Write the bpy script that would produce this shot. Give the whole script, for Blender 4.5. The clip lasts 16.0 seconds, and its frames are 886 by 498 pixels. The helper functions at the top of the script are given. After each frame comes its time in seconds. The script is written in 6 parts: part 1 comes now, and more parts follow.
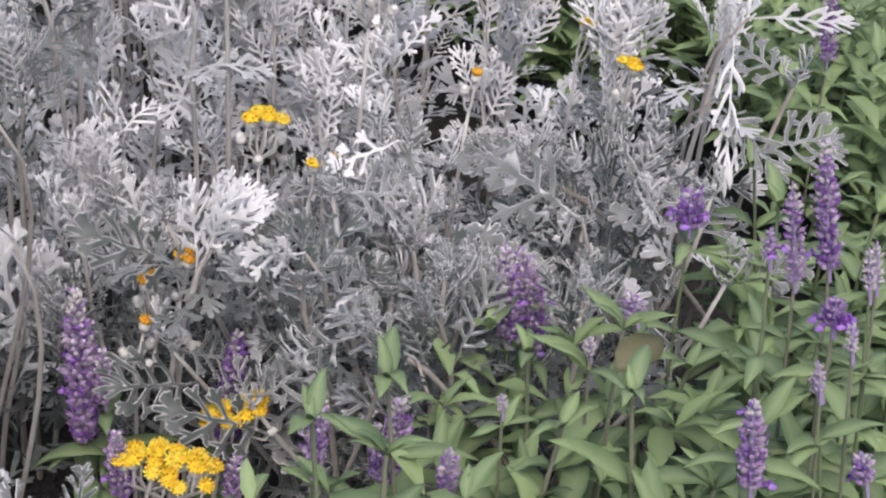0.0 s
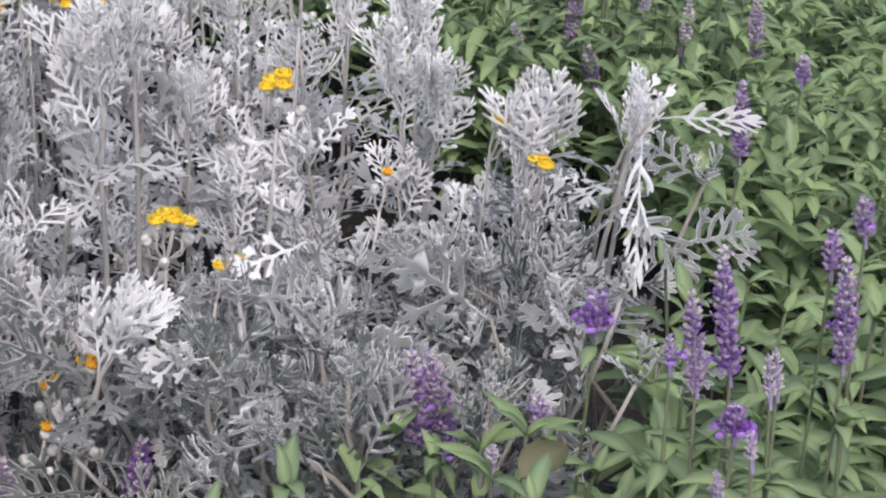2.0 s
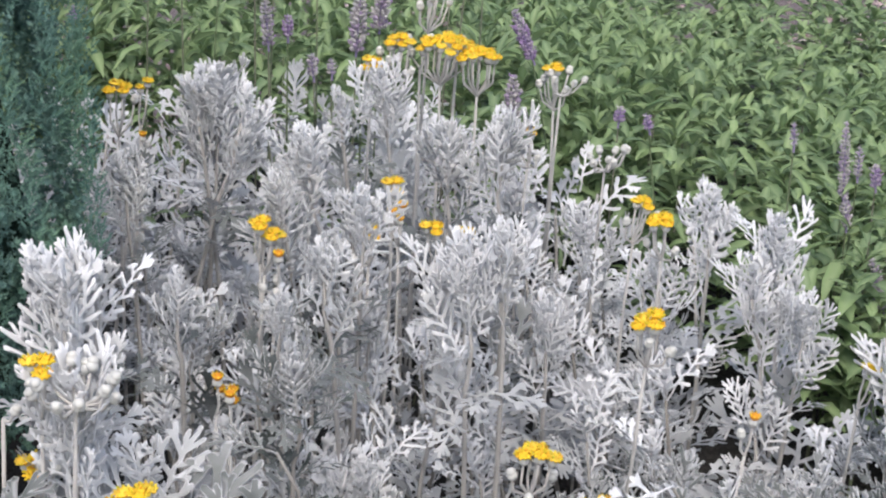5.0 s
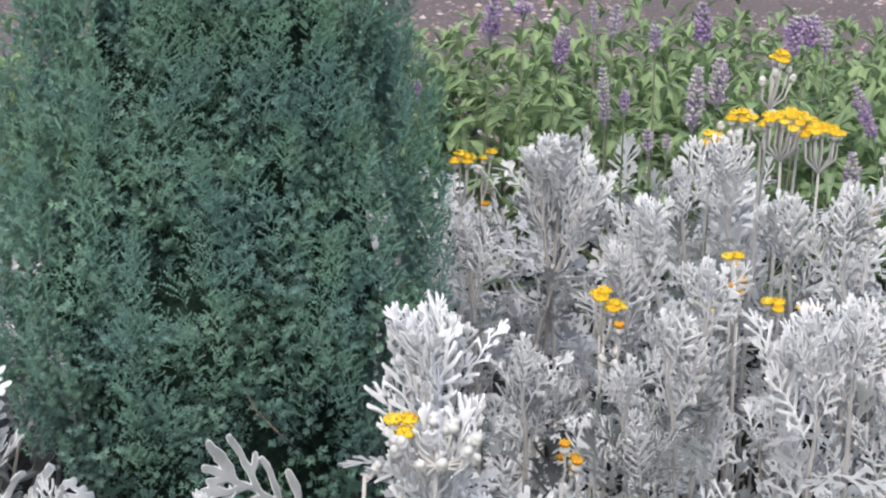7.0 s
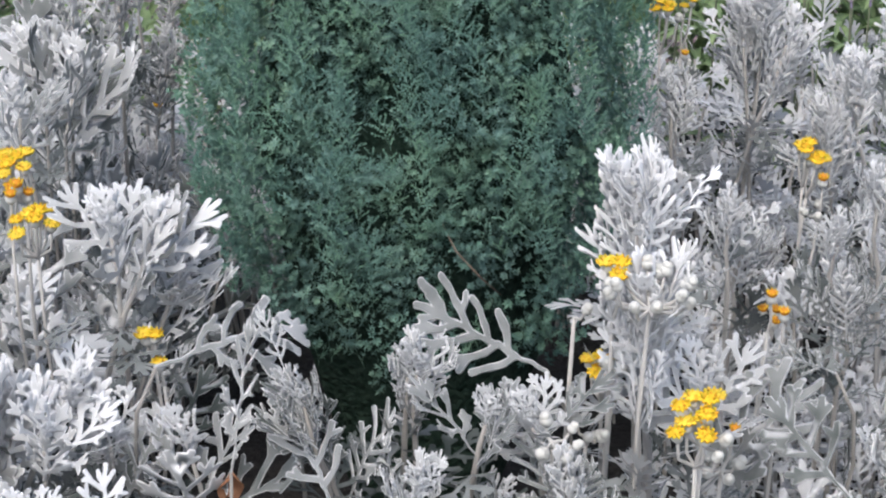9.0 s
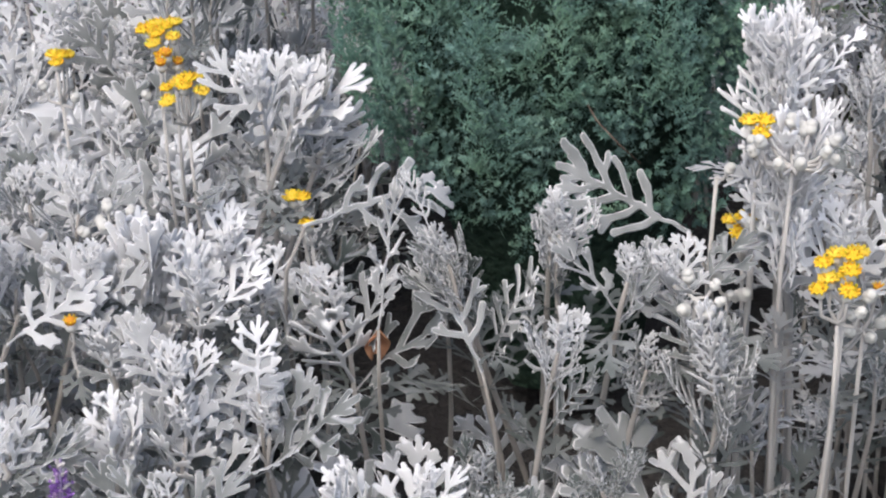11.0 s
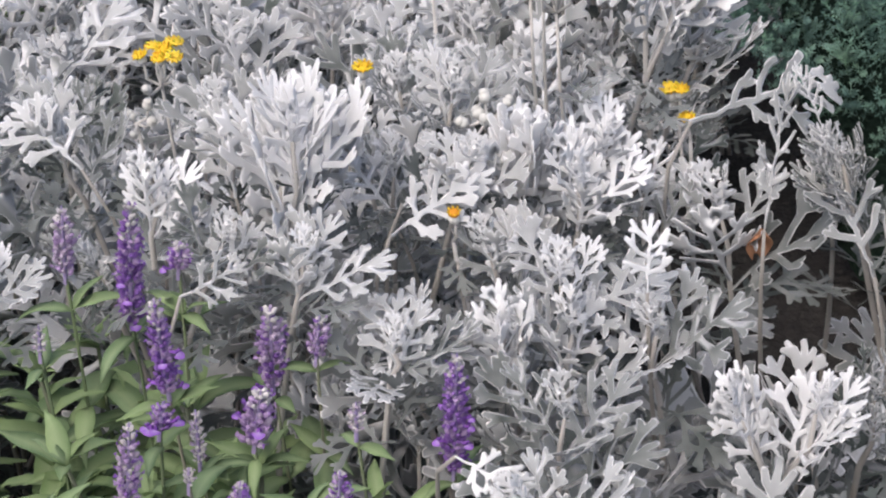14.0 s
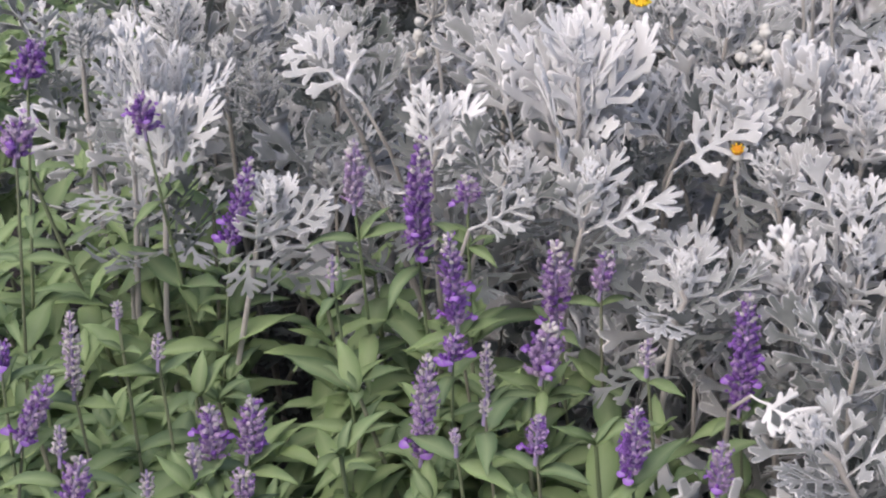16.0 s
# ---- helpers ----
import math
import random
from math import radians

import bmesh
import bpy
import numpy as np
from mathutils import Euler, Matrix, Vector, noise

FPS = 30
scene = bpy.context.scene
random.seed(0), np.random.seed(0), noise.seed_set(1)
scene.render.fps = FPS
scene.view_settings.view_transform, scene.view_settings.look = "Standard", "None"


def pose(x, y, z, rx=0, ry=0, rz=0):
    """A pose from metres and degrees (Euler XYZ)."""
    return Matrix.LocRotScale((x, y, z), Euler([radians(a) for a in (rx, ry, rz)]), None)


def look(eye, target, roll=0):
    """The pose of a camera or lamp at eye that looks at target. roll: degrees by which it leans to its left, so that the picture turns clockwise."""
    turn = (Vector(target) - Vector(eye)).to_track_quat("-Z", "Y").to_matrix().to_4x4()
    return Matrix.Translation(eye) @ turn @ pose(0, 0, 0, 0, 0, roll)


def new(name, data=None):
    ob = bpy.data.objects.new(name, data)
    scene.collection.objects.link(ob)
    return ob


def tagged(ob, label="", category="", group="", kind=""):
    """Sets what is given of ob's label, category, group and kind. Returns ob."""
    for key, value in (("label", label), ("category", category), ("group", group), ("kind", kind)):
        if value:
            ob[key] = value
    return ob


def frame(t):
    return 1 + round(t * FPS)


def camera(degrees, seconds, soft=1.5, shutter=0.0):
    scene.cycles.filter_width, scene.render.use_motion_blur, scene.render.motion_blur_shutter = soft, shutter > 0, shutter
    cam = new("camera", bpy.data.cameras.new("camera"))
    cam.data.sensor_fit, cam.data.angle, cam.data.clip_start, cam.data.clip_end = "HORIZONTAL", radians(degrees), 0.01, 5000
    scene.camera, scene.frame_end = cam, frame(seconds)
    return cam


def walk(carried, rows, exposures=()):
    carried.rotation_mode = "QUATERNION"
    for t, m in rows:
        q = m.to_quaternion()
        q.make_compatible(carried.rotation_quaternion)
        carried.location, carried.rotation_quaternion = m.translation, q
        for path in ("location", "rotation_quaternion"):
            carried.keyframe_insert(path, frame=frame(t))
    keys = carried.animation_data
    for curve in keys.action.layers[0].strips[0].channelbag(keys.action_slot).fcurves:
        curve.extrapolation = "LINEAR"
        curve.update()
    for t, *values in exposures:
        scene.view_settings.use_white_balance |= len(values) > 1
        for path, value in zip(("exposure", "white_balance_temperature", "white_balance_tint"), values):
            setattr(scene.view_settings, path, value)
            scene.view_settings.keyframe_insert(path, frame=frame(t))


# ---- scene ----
from mathutils import geometry

cam = camera(30.0, 16.0, soft=2.2)
PATH = [
    (0.0, look((0.0917, -0.0330, 1.0081), (0.4847, 0.7417, 0.5127), 4.22)),
    (0.5, look((0.1020, -0.0316, 1.0108), (0.5050, 0.7420, 0.5219), 4.47)),
    (1.0, look((0.1139, -0.0335, 1.0156), (0.5294, 0.7417, 0.5398), 4.40)),
    (1.5, look((0.1201, -0.0345, 1.0168), (0.5410, 0.7414, 0.5470), 4.58)),
    (2.0, look((0.1251, -0.0297, 1.0201), (0.5555, 0.7525, 0.5698), 4.75)),
    (2.5, look((0.1305, -0.0231, 1.0248), (0.5562, 0.7700, 0.5893), 4.58)),
    (3.0, look((0.1308, -0.0155, 1.0312), (0.5438, 0.7959, 0.6175), 4.28)),
    (3.5, look((0.1244, -0.0094, 1.0377), (0.5154, 0.8203, 0.6393), 3.98)),
    (4.0, look((0.1073, 0.0003, 1.0415), (0.4633, 0.8520, 0.6570), 3.77)),
    (4.2, look((0.1001, 0.0036, 1.0431), (0.4368, 0.8663, 0.6658), 3.48)),
    (6.3, look((0.0570, 0.0002, 1.0442), (0.2229, 0.9303, 0.7165), 1.55)),
    (6.5, look((0.0505, -0.0005, 1.0438), (0.1952, 0.9330, 0.7159), 1.33)),
    (7.0, look((0.0373, -0.0008, 1.0429), (0.1328, 0.9448, 0.7319), 0.66)),
    (7.5, look((0.0266, -0.0008, 1.0412), (0.0938, 0.9420, 0.7147), 0.59)),
    (8.0, look((0.0149, 0.0016, 1.0391), (0.0400, 0.9403, 0.6952), -0.08)),
    (8.5, look((0.0059, 0.0026, 1.0348), (0.0158, 0.9309, 0.6631), 0.08)),
    (9.0, look((-0.0000, -0.0000, 1.0300), (-0.0026, 0.9201, 0.6383), -0.08)),
    (9.2, look((-0.0008, -0.0024, 1.0289), (-0.0173, 0.9161, 0.6339), -0.36)),
    (11.3, look((-0.0129, -0.0281, 1.0085), (-0.1149, 0.8545, 0.5495), -2.67)),
    (11.5, look((-0.0171, -0.0249, 1.0063), (-0.1361, 0.8511, 0.5388), -2.98)),
    (12.0, look((-0.0302, -0.0190, 1.0052), (-0.1671, 0.8484, 0.5269), -3.49)),
    (12.5, look((-0.0439, -0.0161, 1.0067), (-0.1744, 0.8487, 0.5218), -3.29)),
    (13.0, look((-0.0603, -0.0144, 1.0111), (-0.2168, 0.8457, 0.5256), -3.94)),
    (13.5, look((-0.0786, -0.0120, 1.0172), (-0.2750, 0.8318, 0.5178), -4.68)),
    (14.0, look((-0.0958, -0.0123, 1.0239), (-0.3325, 0.8178, 0.5189), -5.99)),
    (14.5, look((-0.1104, -0.0191, 1.0285), (-0.3786, 0.7950, 0.5135), -6.85)),
    (15.0, look((-0.1251, -0.0250, 1.0325), (-0.4079, 0.7826, 0.5150), -7.32)),
    (15.5, look((-0.1445, -0.0312, 1.0390), (-0.4579, 0.7570, 0.5093), -8.18)),
    (16.0, look((-0.1641, -0.0350, 1.0459), (-0.5004, 0.7408, 0.5119), -8.89)),
]
# the white balance drifts a little towards blue in the middle of the walk
walk(cam, PATH, [(0.0, 0.73, 6400, 13), (3.5, 0.70, 6250, 10), (7.0, 0.85, 6300, 7), (9.0, 0.79, 6200, 7), (12.0, 0.77, 6430, 10), (14.5, 0.75, 6480, 11), (16.0, 0.64, 6540, 13)])

# ---- daylight: bright overcast ----
world = bpy.data.worlds.new("overcast_sky")
scene.world = world
world.use_nodes = True
wn, wl = world.node_tree.nodes, world.node_tree.links
sky = wn.new("ShaderNodeTexSky")
sky.sky_type = 'NISHITA'
sky.sun_disc = False
sky.sun_elevation = radians(58)
sky.sun_rotation = radians(200)
sky.air_density, sky.dust_density, sky.ozone_density = 1.0, 6.0, 1.0
wn["Background"].inputs["Strength"].default_value = 0.15
wl.new(sky.outputs["Color"], wn["Background"].inputs["Color"])
sun = new("sun", bpy.data.lights.new("sun", 'SUN'))
sun.data.energy, sun.data.angle, sun.data.color = 0.6, radians(60), (1.0, 0.965, 0.93)
sun.matrix_world = look((-0.9, -1.6, 4.0), (0.0, 1.2, 0.3))

# ---- materials ----


def material(name, rough=0.8, spec=0.3):
    m = bpy.data.materials.new(name)
    m.use_nodes = True
    b = m.node_tree.nodes["Principled BSDF"]
    b.inputs["Roughness"].default_value = rough
    b.inputs["Specular IOR Level"].default_value = spec
    return m, m.node_tree.nodes, m.node_tree.links, b


def noise_fac(nodes, links, scale, detail=3.0, space="Object"):
    tc = nodes.new("ShaderNodeTexCoord")
    n = nodes.new("ShaderNodeTexNoise")
    n.inputs["Scale"].default_value, n.inputs["Detail"].default_value = scale, detail
    links.new(tc.outputs[space], n.inputs["Vector"])
    return n.outputs["Fac"]


def ramp(nodes, links, fac, stops):
    r = nodes.new("ShaderNodeValToRGB")
    el = r.color_ramp.elements
    while len(el) < len(stops):
        el.new(0.5)
    for e, (p, c) in zip(el, stops):
        e.position, e.color = p, (*c, 1)
    links.new(fac, r.inputs["Fac"])
    return r.outputs["Color"]


def mix(nodes, links, fac, a, b, how='MIX'):
    m = nodes.new("ShaderNodeMix")
    m.data_type, m.blend_type = 'RGBA', how
    for sock, v in ((m.inputs["Factor"], fac), (m.inputs["A"], a), (m.inputs["B"], b)):
        if isinstance(v, (int, float)):
            sock.default_value = v
        elif isinstance(v, tuple):
            sock.default_value = (*v, 1)
        else:
            links.new(v, sock)
    return m.outputs["Result"]


def bump(nodes, links, bsdf, height, strength, dist):
    b = nodes.new("ShaderNodeBump")
    b.inputs["Strength"].default_value, b.inputs["Distance"].default_value = strength, dist
    links.new(height, b.inputs["Height"])
    links.new(b.outputs["Normal"], bsdf.inputs["Normal"])


def translucent(m, colour_out, amount):
    """Let some light through a thin leaf."""
    nodes, links = m.node_tree.nodes, m.node_tree.links
    t = nodes.new("ShaderNodeBsdfTranslucent")
    s = nodes.new("ShaderNodeMixShader")
    s.inputs["Fac"].default_value = amount
    links.new(colour_out, t.inputs["Color"])
    links.new(nodes["Principled BSDF"].outputs["BSDF"], s.inputs[1])
    links.new(t.outputs["BSDF"], s.inputs[2])
    links.new(s.outputs["Shader"], nodes["Material Output"].inputs["Surface"])


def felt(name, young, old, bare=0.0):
    """White-felted leaf: ob.color red gives how much felt the leaf still wears, set lower deep in the bed to paint in
    shade too; the margin (rib) keeps it longest, bare lifts a whole side.
    """
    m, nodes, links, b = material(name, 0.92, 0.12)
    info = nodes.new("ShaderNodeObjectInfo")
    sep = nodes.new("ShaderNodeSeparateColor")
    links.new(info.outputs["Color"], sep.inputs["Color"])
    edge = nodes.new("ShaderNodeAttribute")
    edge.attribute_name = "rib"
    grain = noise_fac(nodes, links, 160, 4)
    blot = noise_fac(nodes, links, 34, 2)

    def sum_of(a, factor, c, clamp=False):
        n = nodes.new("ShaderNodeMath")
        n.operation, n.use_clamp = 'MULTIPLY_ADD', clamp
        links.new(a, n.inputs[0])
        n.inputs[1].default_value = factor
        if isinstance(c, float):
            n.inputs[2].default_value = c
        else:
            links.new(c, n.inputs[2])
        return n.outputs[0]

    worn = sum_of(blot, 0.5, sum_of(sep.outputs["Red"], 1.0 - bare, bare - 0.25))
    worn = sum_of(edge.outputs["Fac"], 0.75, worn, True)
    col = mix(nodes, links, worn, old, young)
    col = mix(nodes, links, grain, col, (0.64, 0.64, 0.64), 'SOFT_LIGHT')
    links.new(col, b.inputs["Base Color"])
    b.inputs["Sheen Weight"].default_value = 0.14
    b.inputs["Sheen Roughness"].default_value = 0.6
    bump(nodes, links, b, grain, 0.35, 0.001)
    translucent(m, col, 0.18)
    return m


# the dark tone serves for bare old leaf and for painted shade
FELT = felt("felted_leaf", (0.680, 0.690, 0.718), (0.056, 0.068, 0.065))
FELT_BACK = felt("felted_leaf_underside", (0.680, 0.690, 0.718), (0.14, 0.155, 0.16), 0.28)
FELT_STEM = felt("felted_stem", (0.56, 0.55, 0.54), (0.20, 0.185, 0.17))


def green_leaf(name, c0, c1, rib):
    m, nodes, links, b = material(name, 0.58, 0.35)
    info = nodes.new("ShaderNodeObjectInfo")
    isl = nodes.new("ShaderNodeNewGeometry")
    r = nodes.new("ShaderNodeMath")
    r.operation = 'ADD'
    links.new(info.outputs["Random"], r.inputs[0])
    links.new(isl.outputs["Random Per Island"], r.inputs[1])
    f = nodes.new("ShaderNodeMath")
    f.operation = 'FRACT'
    links.new(r.outputs[0], f.inputs[0])
    col = mix(nodes, links, f.outputs[0], c0, c1)
    g = noise_fac(nodes, links, 45, 4)
    col = mix(nodes, links, g, col, (0.35, 0.42, 0.31), 'OVERLAY')
    at = nodes.new("ShaderNodeAttribute")
    at.attribute_name = "rib"
    col = mix(nodes, links, at.outputs["Fac"], col, rib)
    links.new(col, b.inputs["Base Color"])
    bump(nodes, links, b, noise_fac(nodes, links, 260, 2), 0.3, 0.001)
    translucent(m, col, 0.32)
    return m


SAGE = green_leaf("sage_leaf", (0.126, 0.192, 0.110), (0.275, 0.362, 0.178), (0.32, 0.40, 0.23))
OLIVE = green_leaf("withering_leaf", (0.115, 0.125, 0.075), (0.14, 0.135, 0.085), (0.20, 0.18, 0.11))
SAGE_STEM = green_leaf("sage_stem", (0.12, 0.16, 0.085), (0.18, 0.17, 0.145), (0.2, 0.25, 0.12))


def pigment(name, rough, grain_scale):
    """Petals and buds: each island carries its own pigment in the attribute tint."""
    m, nodes, links, b = material(name, rough, 0.25)
    at = nodes.new("ShaderNodeAttribute")
    at.attribute_name = "tint"
    g = noise_fac(nodes, links, grain_scale, 2)
    col = mix(nodes, links, g, at.outputs["Color"], (0.6, 0.6, 0.6), 'SOFT_LIGHT')
    links.new(col, b.inputs["Base Color"])
    translucent(m, col, 0.2)
    return m


PETAL = pigment("petal", 0.7, 300)


def needles(name, old, fresh):
    """Scale leaves, varied from spray to spray and over the crown."""
    m, nodes, links, b = material(name, 0.85, 0.15)
    geo = nodes.new("ShaderNodeNewGeometry")
    info = nodes.new("ShaderNodeObjectInfo")
    big = nodes.new("ShaderNodeTexNoise")
    big.inputs["Scale"].default_value, big.inputs["Detail"].default_value = 16, 3
    links.new(geo.outputs["Position"], big.inputs["Vector"])
    total = nodes.new("ShaderNodeMath")
    total.operation = 'ADD'
    links.new(geo.outputs["Random Per Island"], total.inputs[0])
    links.new(info.outputs["Random"], total.inputs[1])
    own = nodes.new("ShaderNodeMath")
    own.operation = 'FRACT'
    links.new(total.outputs[0], own.inputs[0])
    warm = ramp(nodes, links, big.outputs["Fac"], [(0.42, (0.44, 0.51, 0.52)), (0.66, (0.53, 0.61, 0.47))])
    col = mix(nodes, links, 1.0, mix(nodes, links, own.outputs[0], old, fresh), warm, 'SOFT_LIGHT')
    links.new(col, b.inputs["Base Color"])
    translucent(m, col, 0.12)
    return m


CONIFER = needles("conifer_scale_leaf", (0.105, 0.172, 0.155), (0.190, 0.275, 0.245))
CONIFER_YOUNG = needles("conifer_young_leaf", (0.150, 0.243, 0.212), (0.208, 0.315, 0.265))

m_, n_, l_, b_ = material("bark", 0.9, 0.2)
l_.new(ramp(n_, l_, noise_fac(n_, l_, 60, 4), [(0.3, (0.06, 0.045, 0.035)), (0.7, (0.15, 0.12, 0.10))]), b_.inputs["Base Color"])
BARK = m_

# near-black green: the shade deep in the conifer, put into the colour
m_, n_, l_, b_ = material("conifer_core_shade", 0.95, 0.1)
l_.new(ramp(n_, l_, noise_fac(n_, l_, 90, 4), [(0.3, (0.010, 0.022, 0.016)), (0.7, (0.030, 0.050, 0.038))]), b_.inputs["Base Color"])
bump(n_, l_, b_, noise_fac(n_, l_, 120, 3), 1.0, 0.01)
CORE_SHADE = m_

m_, n_, l_, b_ = material("soil", 0.95, 0.15)
l_.new(mix(n_, l_, noise_fac(n_, l_, 9, 5), ramp(n_, l_, noise_fac(n_, l_, 120, 6), [(0.3, (0.018, 0.018, 0.019)), (0.7, (0.050, 0.047, 0.046))]), (0.036, 0.034, 0.034)), b_.inputs["Base Color"])
bump(n_, l_, b_, noise_fac(n_, l_, 80, 6), 0.8, 0.02)
SOIL = m_

m_, n_, l_, b_ = material("pebble", 0.85, 0.25)
geo_ = n_.new("ShaderNodeNewGeometry")
l_.new(ramp(n_, l_, geo_.outputs["Random Per Island"], [(0.0, (0.16, 0.115, 0.105)), (0.6, (0.27, 0.205, 0.20)), (1.0, (0.46, 0.40, 0.40))]), b_.inputs["Base Color"])
PEBBLE = m_

m_, n_, l_, b_ = material("grit", 0.9, 0.2)
l_.new(mix(n_, l_, noise_fac(n_, l_, 3, 4), ramp(n_, l_, noise_fac(n_, l_, 70, 5), [(0.3, (0.07, 0.058, 0.058)), (0.7, (0.19, 0.160, 0.165))]), (0.12, 0.10, 0.103)), b_.inputs["Base Color"])
bump(n_, l_, b_, noise_fac(n_, l_, 60, 5), 0.9, 0.02)
GRIT = m_

m_, n_, l_, b_ = material("dry_leaf", 0.8, 0.2)
l_.new(ramp(n_, l_, noise_fac(n_, l_, 90, 3), [(0.3, (0.20, 0.09, 0.05)), (0.7, (0.36, 0.19, 0.11))]), b_.inputs["Base Color"])
DRY = m_

# ---- mesh helpers ----


def make_mesh(name, verts, faces, mats, mat_of=None, smooth=True, tint=None, rib=None):
    me = bpy.data.meshes.new(name)
    me.from_pydata([tuple(v) for v in verts], [], faces)
    for m in mats:
        me.materials.append(m)
    if mat_of is not None:
        me.polygons.foreach_set("material_index", np.array(mat_of, dtype=np.int32))
    if smooth:
        me.polygons.foreach_set("use_smooth", np.ones(len(me.polygons), dtype=bool))
    if tint is not None:
        at = me.color_attributes.new("tint", 'FLOAT_COLOR', 'POINT')
        at.data.foreach_set("color", np.c_[np.array(tint), np.ones(len(tint))].astype(np.float32).ravel())
    if rib is not None:
        at = me.attributes.new("rib", 'FLOAT', 'POINT')
        at.data.foreach_set("value", np.array(rib, dtype=np.float32))
    me.update()
    return me


def thing(name, place, label, category, group=""):
    ob = new(name)
    ob.location = place
    ob.empty_display_size = 0.02
    return tagged(ob, label, category, group)


def part(name, me, parent, m=None, label="", felted=None):
    ob = new(name, me)
    ob.parent = parent
    if m is not None:
        ob.matrix_basis = m
    if label:
        ob["label"] = label
    if felted is not None:
        ob.color = (felted, felted, felted, 1)
    return ob


def frame_of(place, along, up, scale=1.0):
    """A matrix whose y axis runs along the leaf and whose z axis is its upper face."""
    y = Vector(along).normalized()
    x = y.cross(Vector(up))
    if x.length < 1e-4:
        x = y.cross(Vector((0.3, 0.9, 0.1)))
    x.normalize()
    z = x.cross(y)
    m = Matrix((x, y, z)).transposed().to_4x4()
    return Matrix.Translation(place) @ m @ Matrix.Scale(scale, 4)


def tube(pts, radii, sides=6):
    """Verts and faces of a tapered tube along a line of points."""
    verts, faces = [], []
    for k, (p, r) in enumerate(zip(pts, radii)):
        d = (Vector(pts[min(k + 1, len(pts) - 1)]) - Vector(pts[max(k - 1, 0)])).normalized()
        a = d.cross(Vector((0.31, 0.85, 0.42))).normalized()
        b = d.cross(a)
        for s in range(sides):
            t = 2 * math.pi * s / sides
            verts.append(Vector(p) + r * (math.cos(t) * a + math.sin(t) * b))
        if k:
            o = (k - 1) * sides
            for s in range(sides):
                faces.append((o + s, o + (s + 1) % sides, o + sides + (s + 1) % sides, o + sides + s))
    faces.append(tuple(range(len(verts) - sides, len(verts))))
    return verts, faces


def bend_line(p0, p1, p2, p3, n=7):
    """Points of a smooth curve from p0 to p3, drawn towards p1 and p2."""
    out = []
    for k in range(n):
        s = k / (n - 1)
        a, b, c, d = (1 - s) ** 3, 3 * s * (1 - s) ** 2, 3 * s * s * (1 - s), s ** 3
        out.append(Vector(p0) * a + Vector(p1) * b + Vector(p2) * c + Vector(p3) * d)
    return out


def solid(verts, faces, thick):
    """Thicken a sheet: upper side, lower side and a rounded rim of its own material."""
    v = [Vector(p) for p in verts]
    nrm = [Vector((0, 0, 0)) for _ in v]
    count = {}
    for f in faces:
        n = (v[f[1]] - v[f[0]]).cross(v[f[-1]] - v[f[0]])
        for i in f:
            nrm[i] += n
        for a, b in zip(f, f[1:] + f[:1]):
            count[(a, b)] = 1
    n0 = len(v)
    out = [p + q.normalized() * thick * 0.5 for p, q in zip(v, nrm)] + [p - q.normalized() * thick * 0.5 for p, q in zip(v, nrm)]
    fs = [tuple(f) for f in faces] + [tuple(i + n0 for i in reversed(f)) for f in faces]
    kinds = [0] * len(fs)
    for (a, b) in count:
        if (b, a) not in count:
            fs.append((b, a, a + n0, b + n0))
            kinds.append(1)
    return out, fs, kinds


# ---- leaf shapes ----


def outline(field, xs, ys, level):
    """Closed lines along which a field over a grid equals the level, longest first."""
    f = field - level
    inside = f < 0
    sum4 = inside[:-1, :-1].astype(int) + inside[1:, :-1] + inside[:-1, 1:] + inside[1:, 1:]
    step, spot = {}, {}

    def cross(a, b):
        key = (a, b) if a < b else (b, a)
        if key not in spot:
            t = f[a] / (f[a] - f[b])
            spot[key] = (xs[a[1]] + t * (xs[b[1]] - xs[a[1]]), ys[a[0]] + t * (ys[b[0]] - ys[a[0]]))
        return key

    for j, i in zip(*np.nonzero((sum4 > 0) & (sum4 < 4))):
        j, i = int(j), int(i)
        ring = [(j, i), (j, i + 1), (j + 1, i + 1), (j + 1, i)]
        into = out = None
        for a, b in zip(ring, ring[1:] + ring[:1]):
            if inside[a] and not inside[b]:
                out = cross(a, b)
                if into is not None:
                    step[into] = out
                    into = out = None
            elif inside[b] and not inside[a]:
                into = cross(a, b)
                if out is not None:
                    step[into] = out
                    into = out = None
    loops = []
    while step:
        key, nxt = step.popitem()
        loop = [spot[key]]
        while nxt in step:
            loop.append(spot[nxt])
            nxt = step.pop(nxt)
        if len(loop) > 8:
            loops.append(np.array(loop))
    return sorted(loops, key=len, reverse=True)


def thin_out(loop, tol):
    """Drop the points of a closed line that lie within tol of the rest."""
    n = len(loop)
    keep = {0, n // 2}
    todo = [(0, n // 2), (n // 2, n)]
    while todo:
        a, b = todo.pop()
        if b - a < 2:
            continue
        p, q = loop[a], loop[b % n]
        d = q - p
        mid = loop[a + 1:b]
        dist = np.abs((mid[:, 0] - p[0]) * d[1] - (mid[:, 1] - p[1]) * d[0]) / max(1e-9, math.hypot(*d))
        k = int(dist.argmax())
        if dist[k] > tol:
            keep.add(a + 1 + k)
            todo += [(a, a + 1 + k), (a + 1 + k, b)]
    return loop[sorted(keep)]


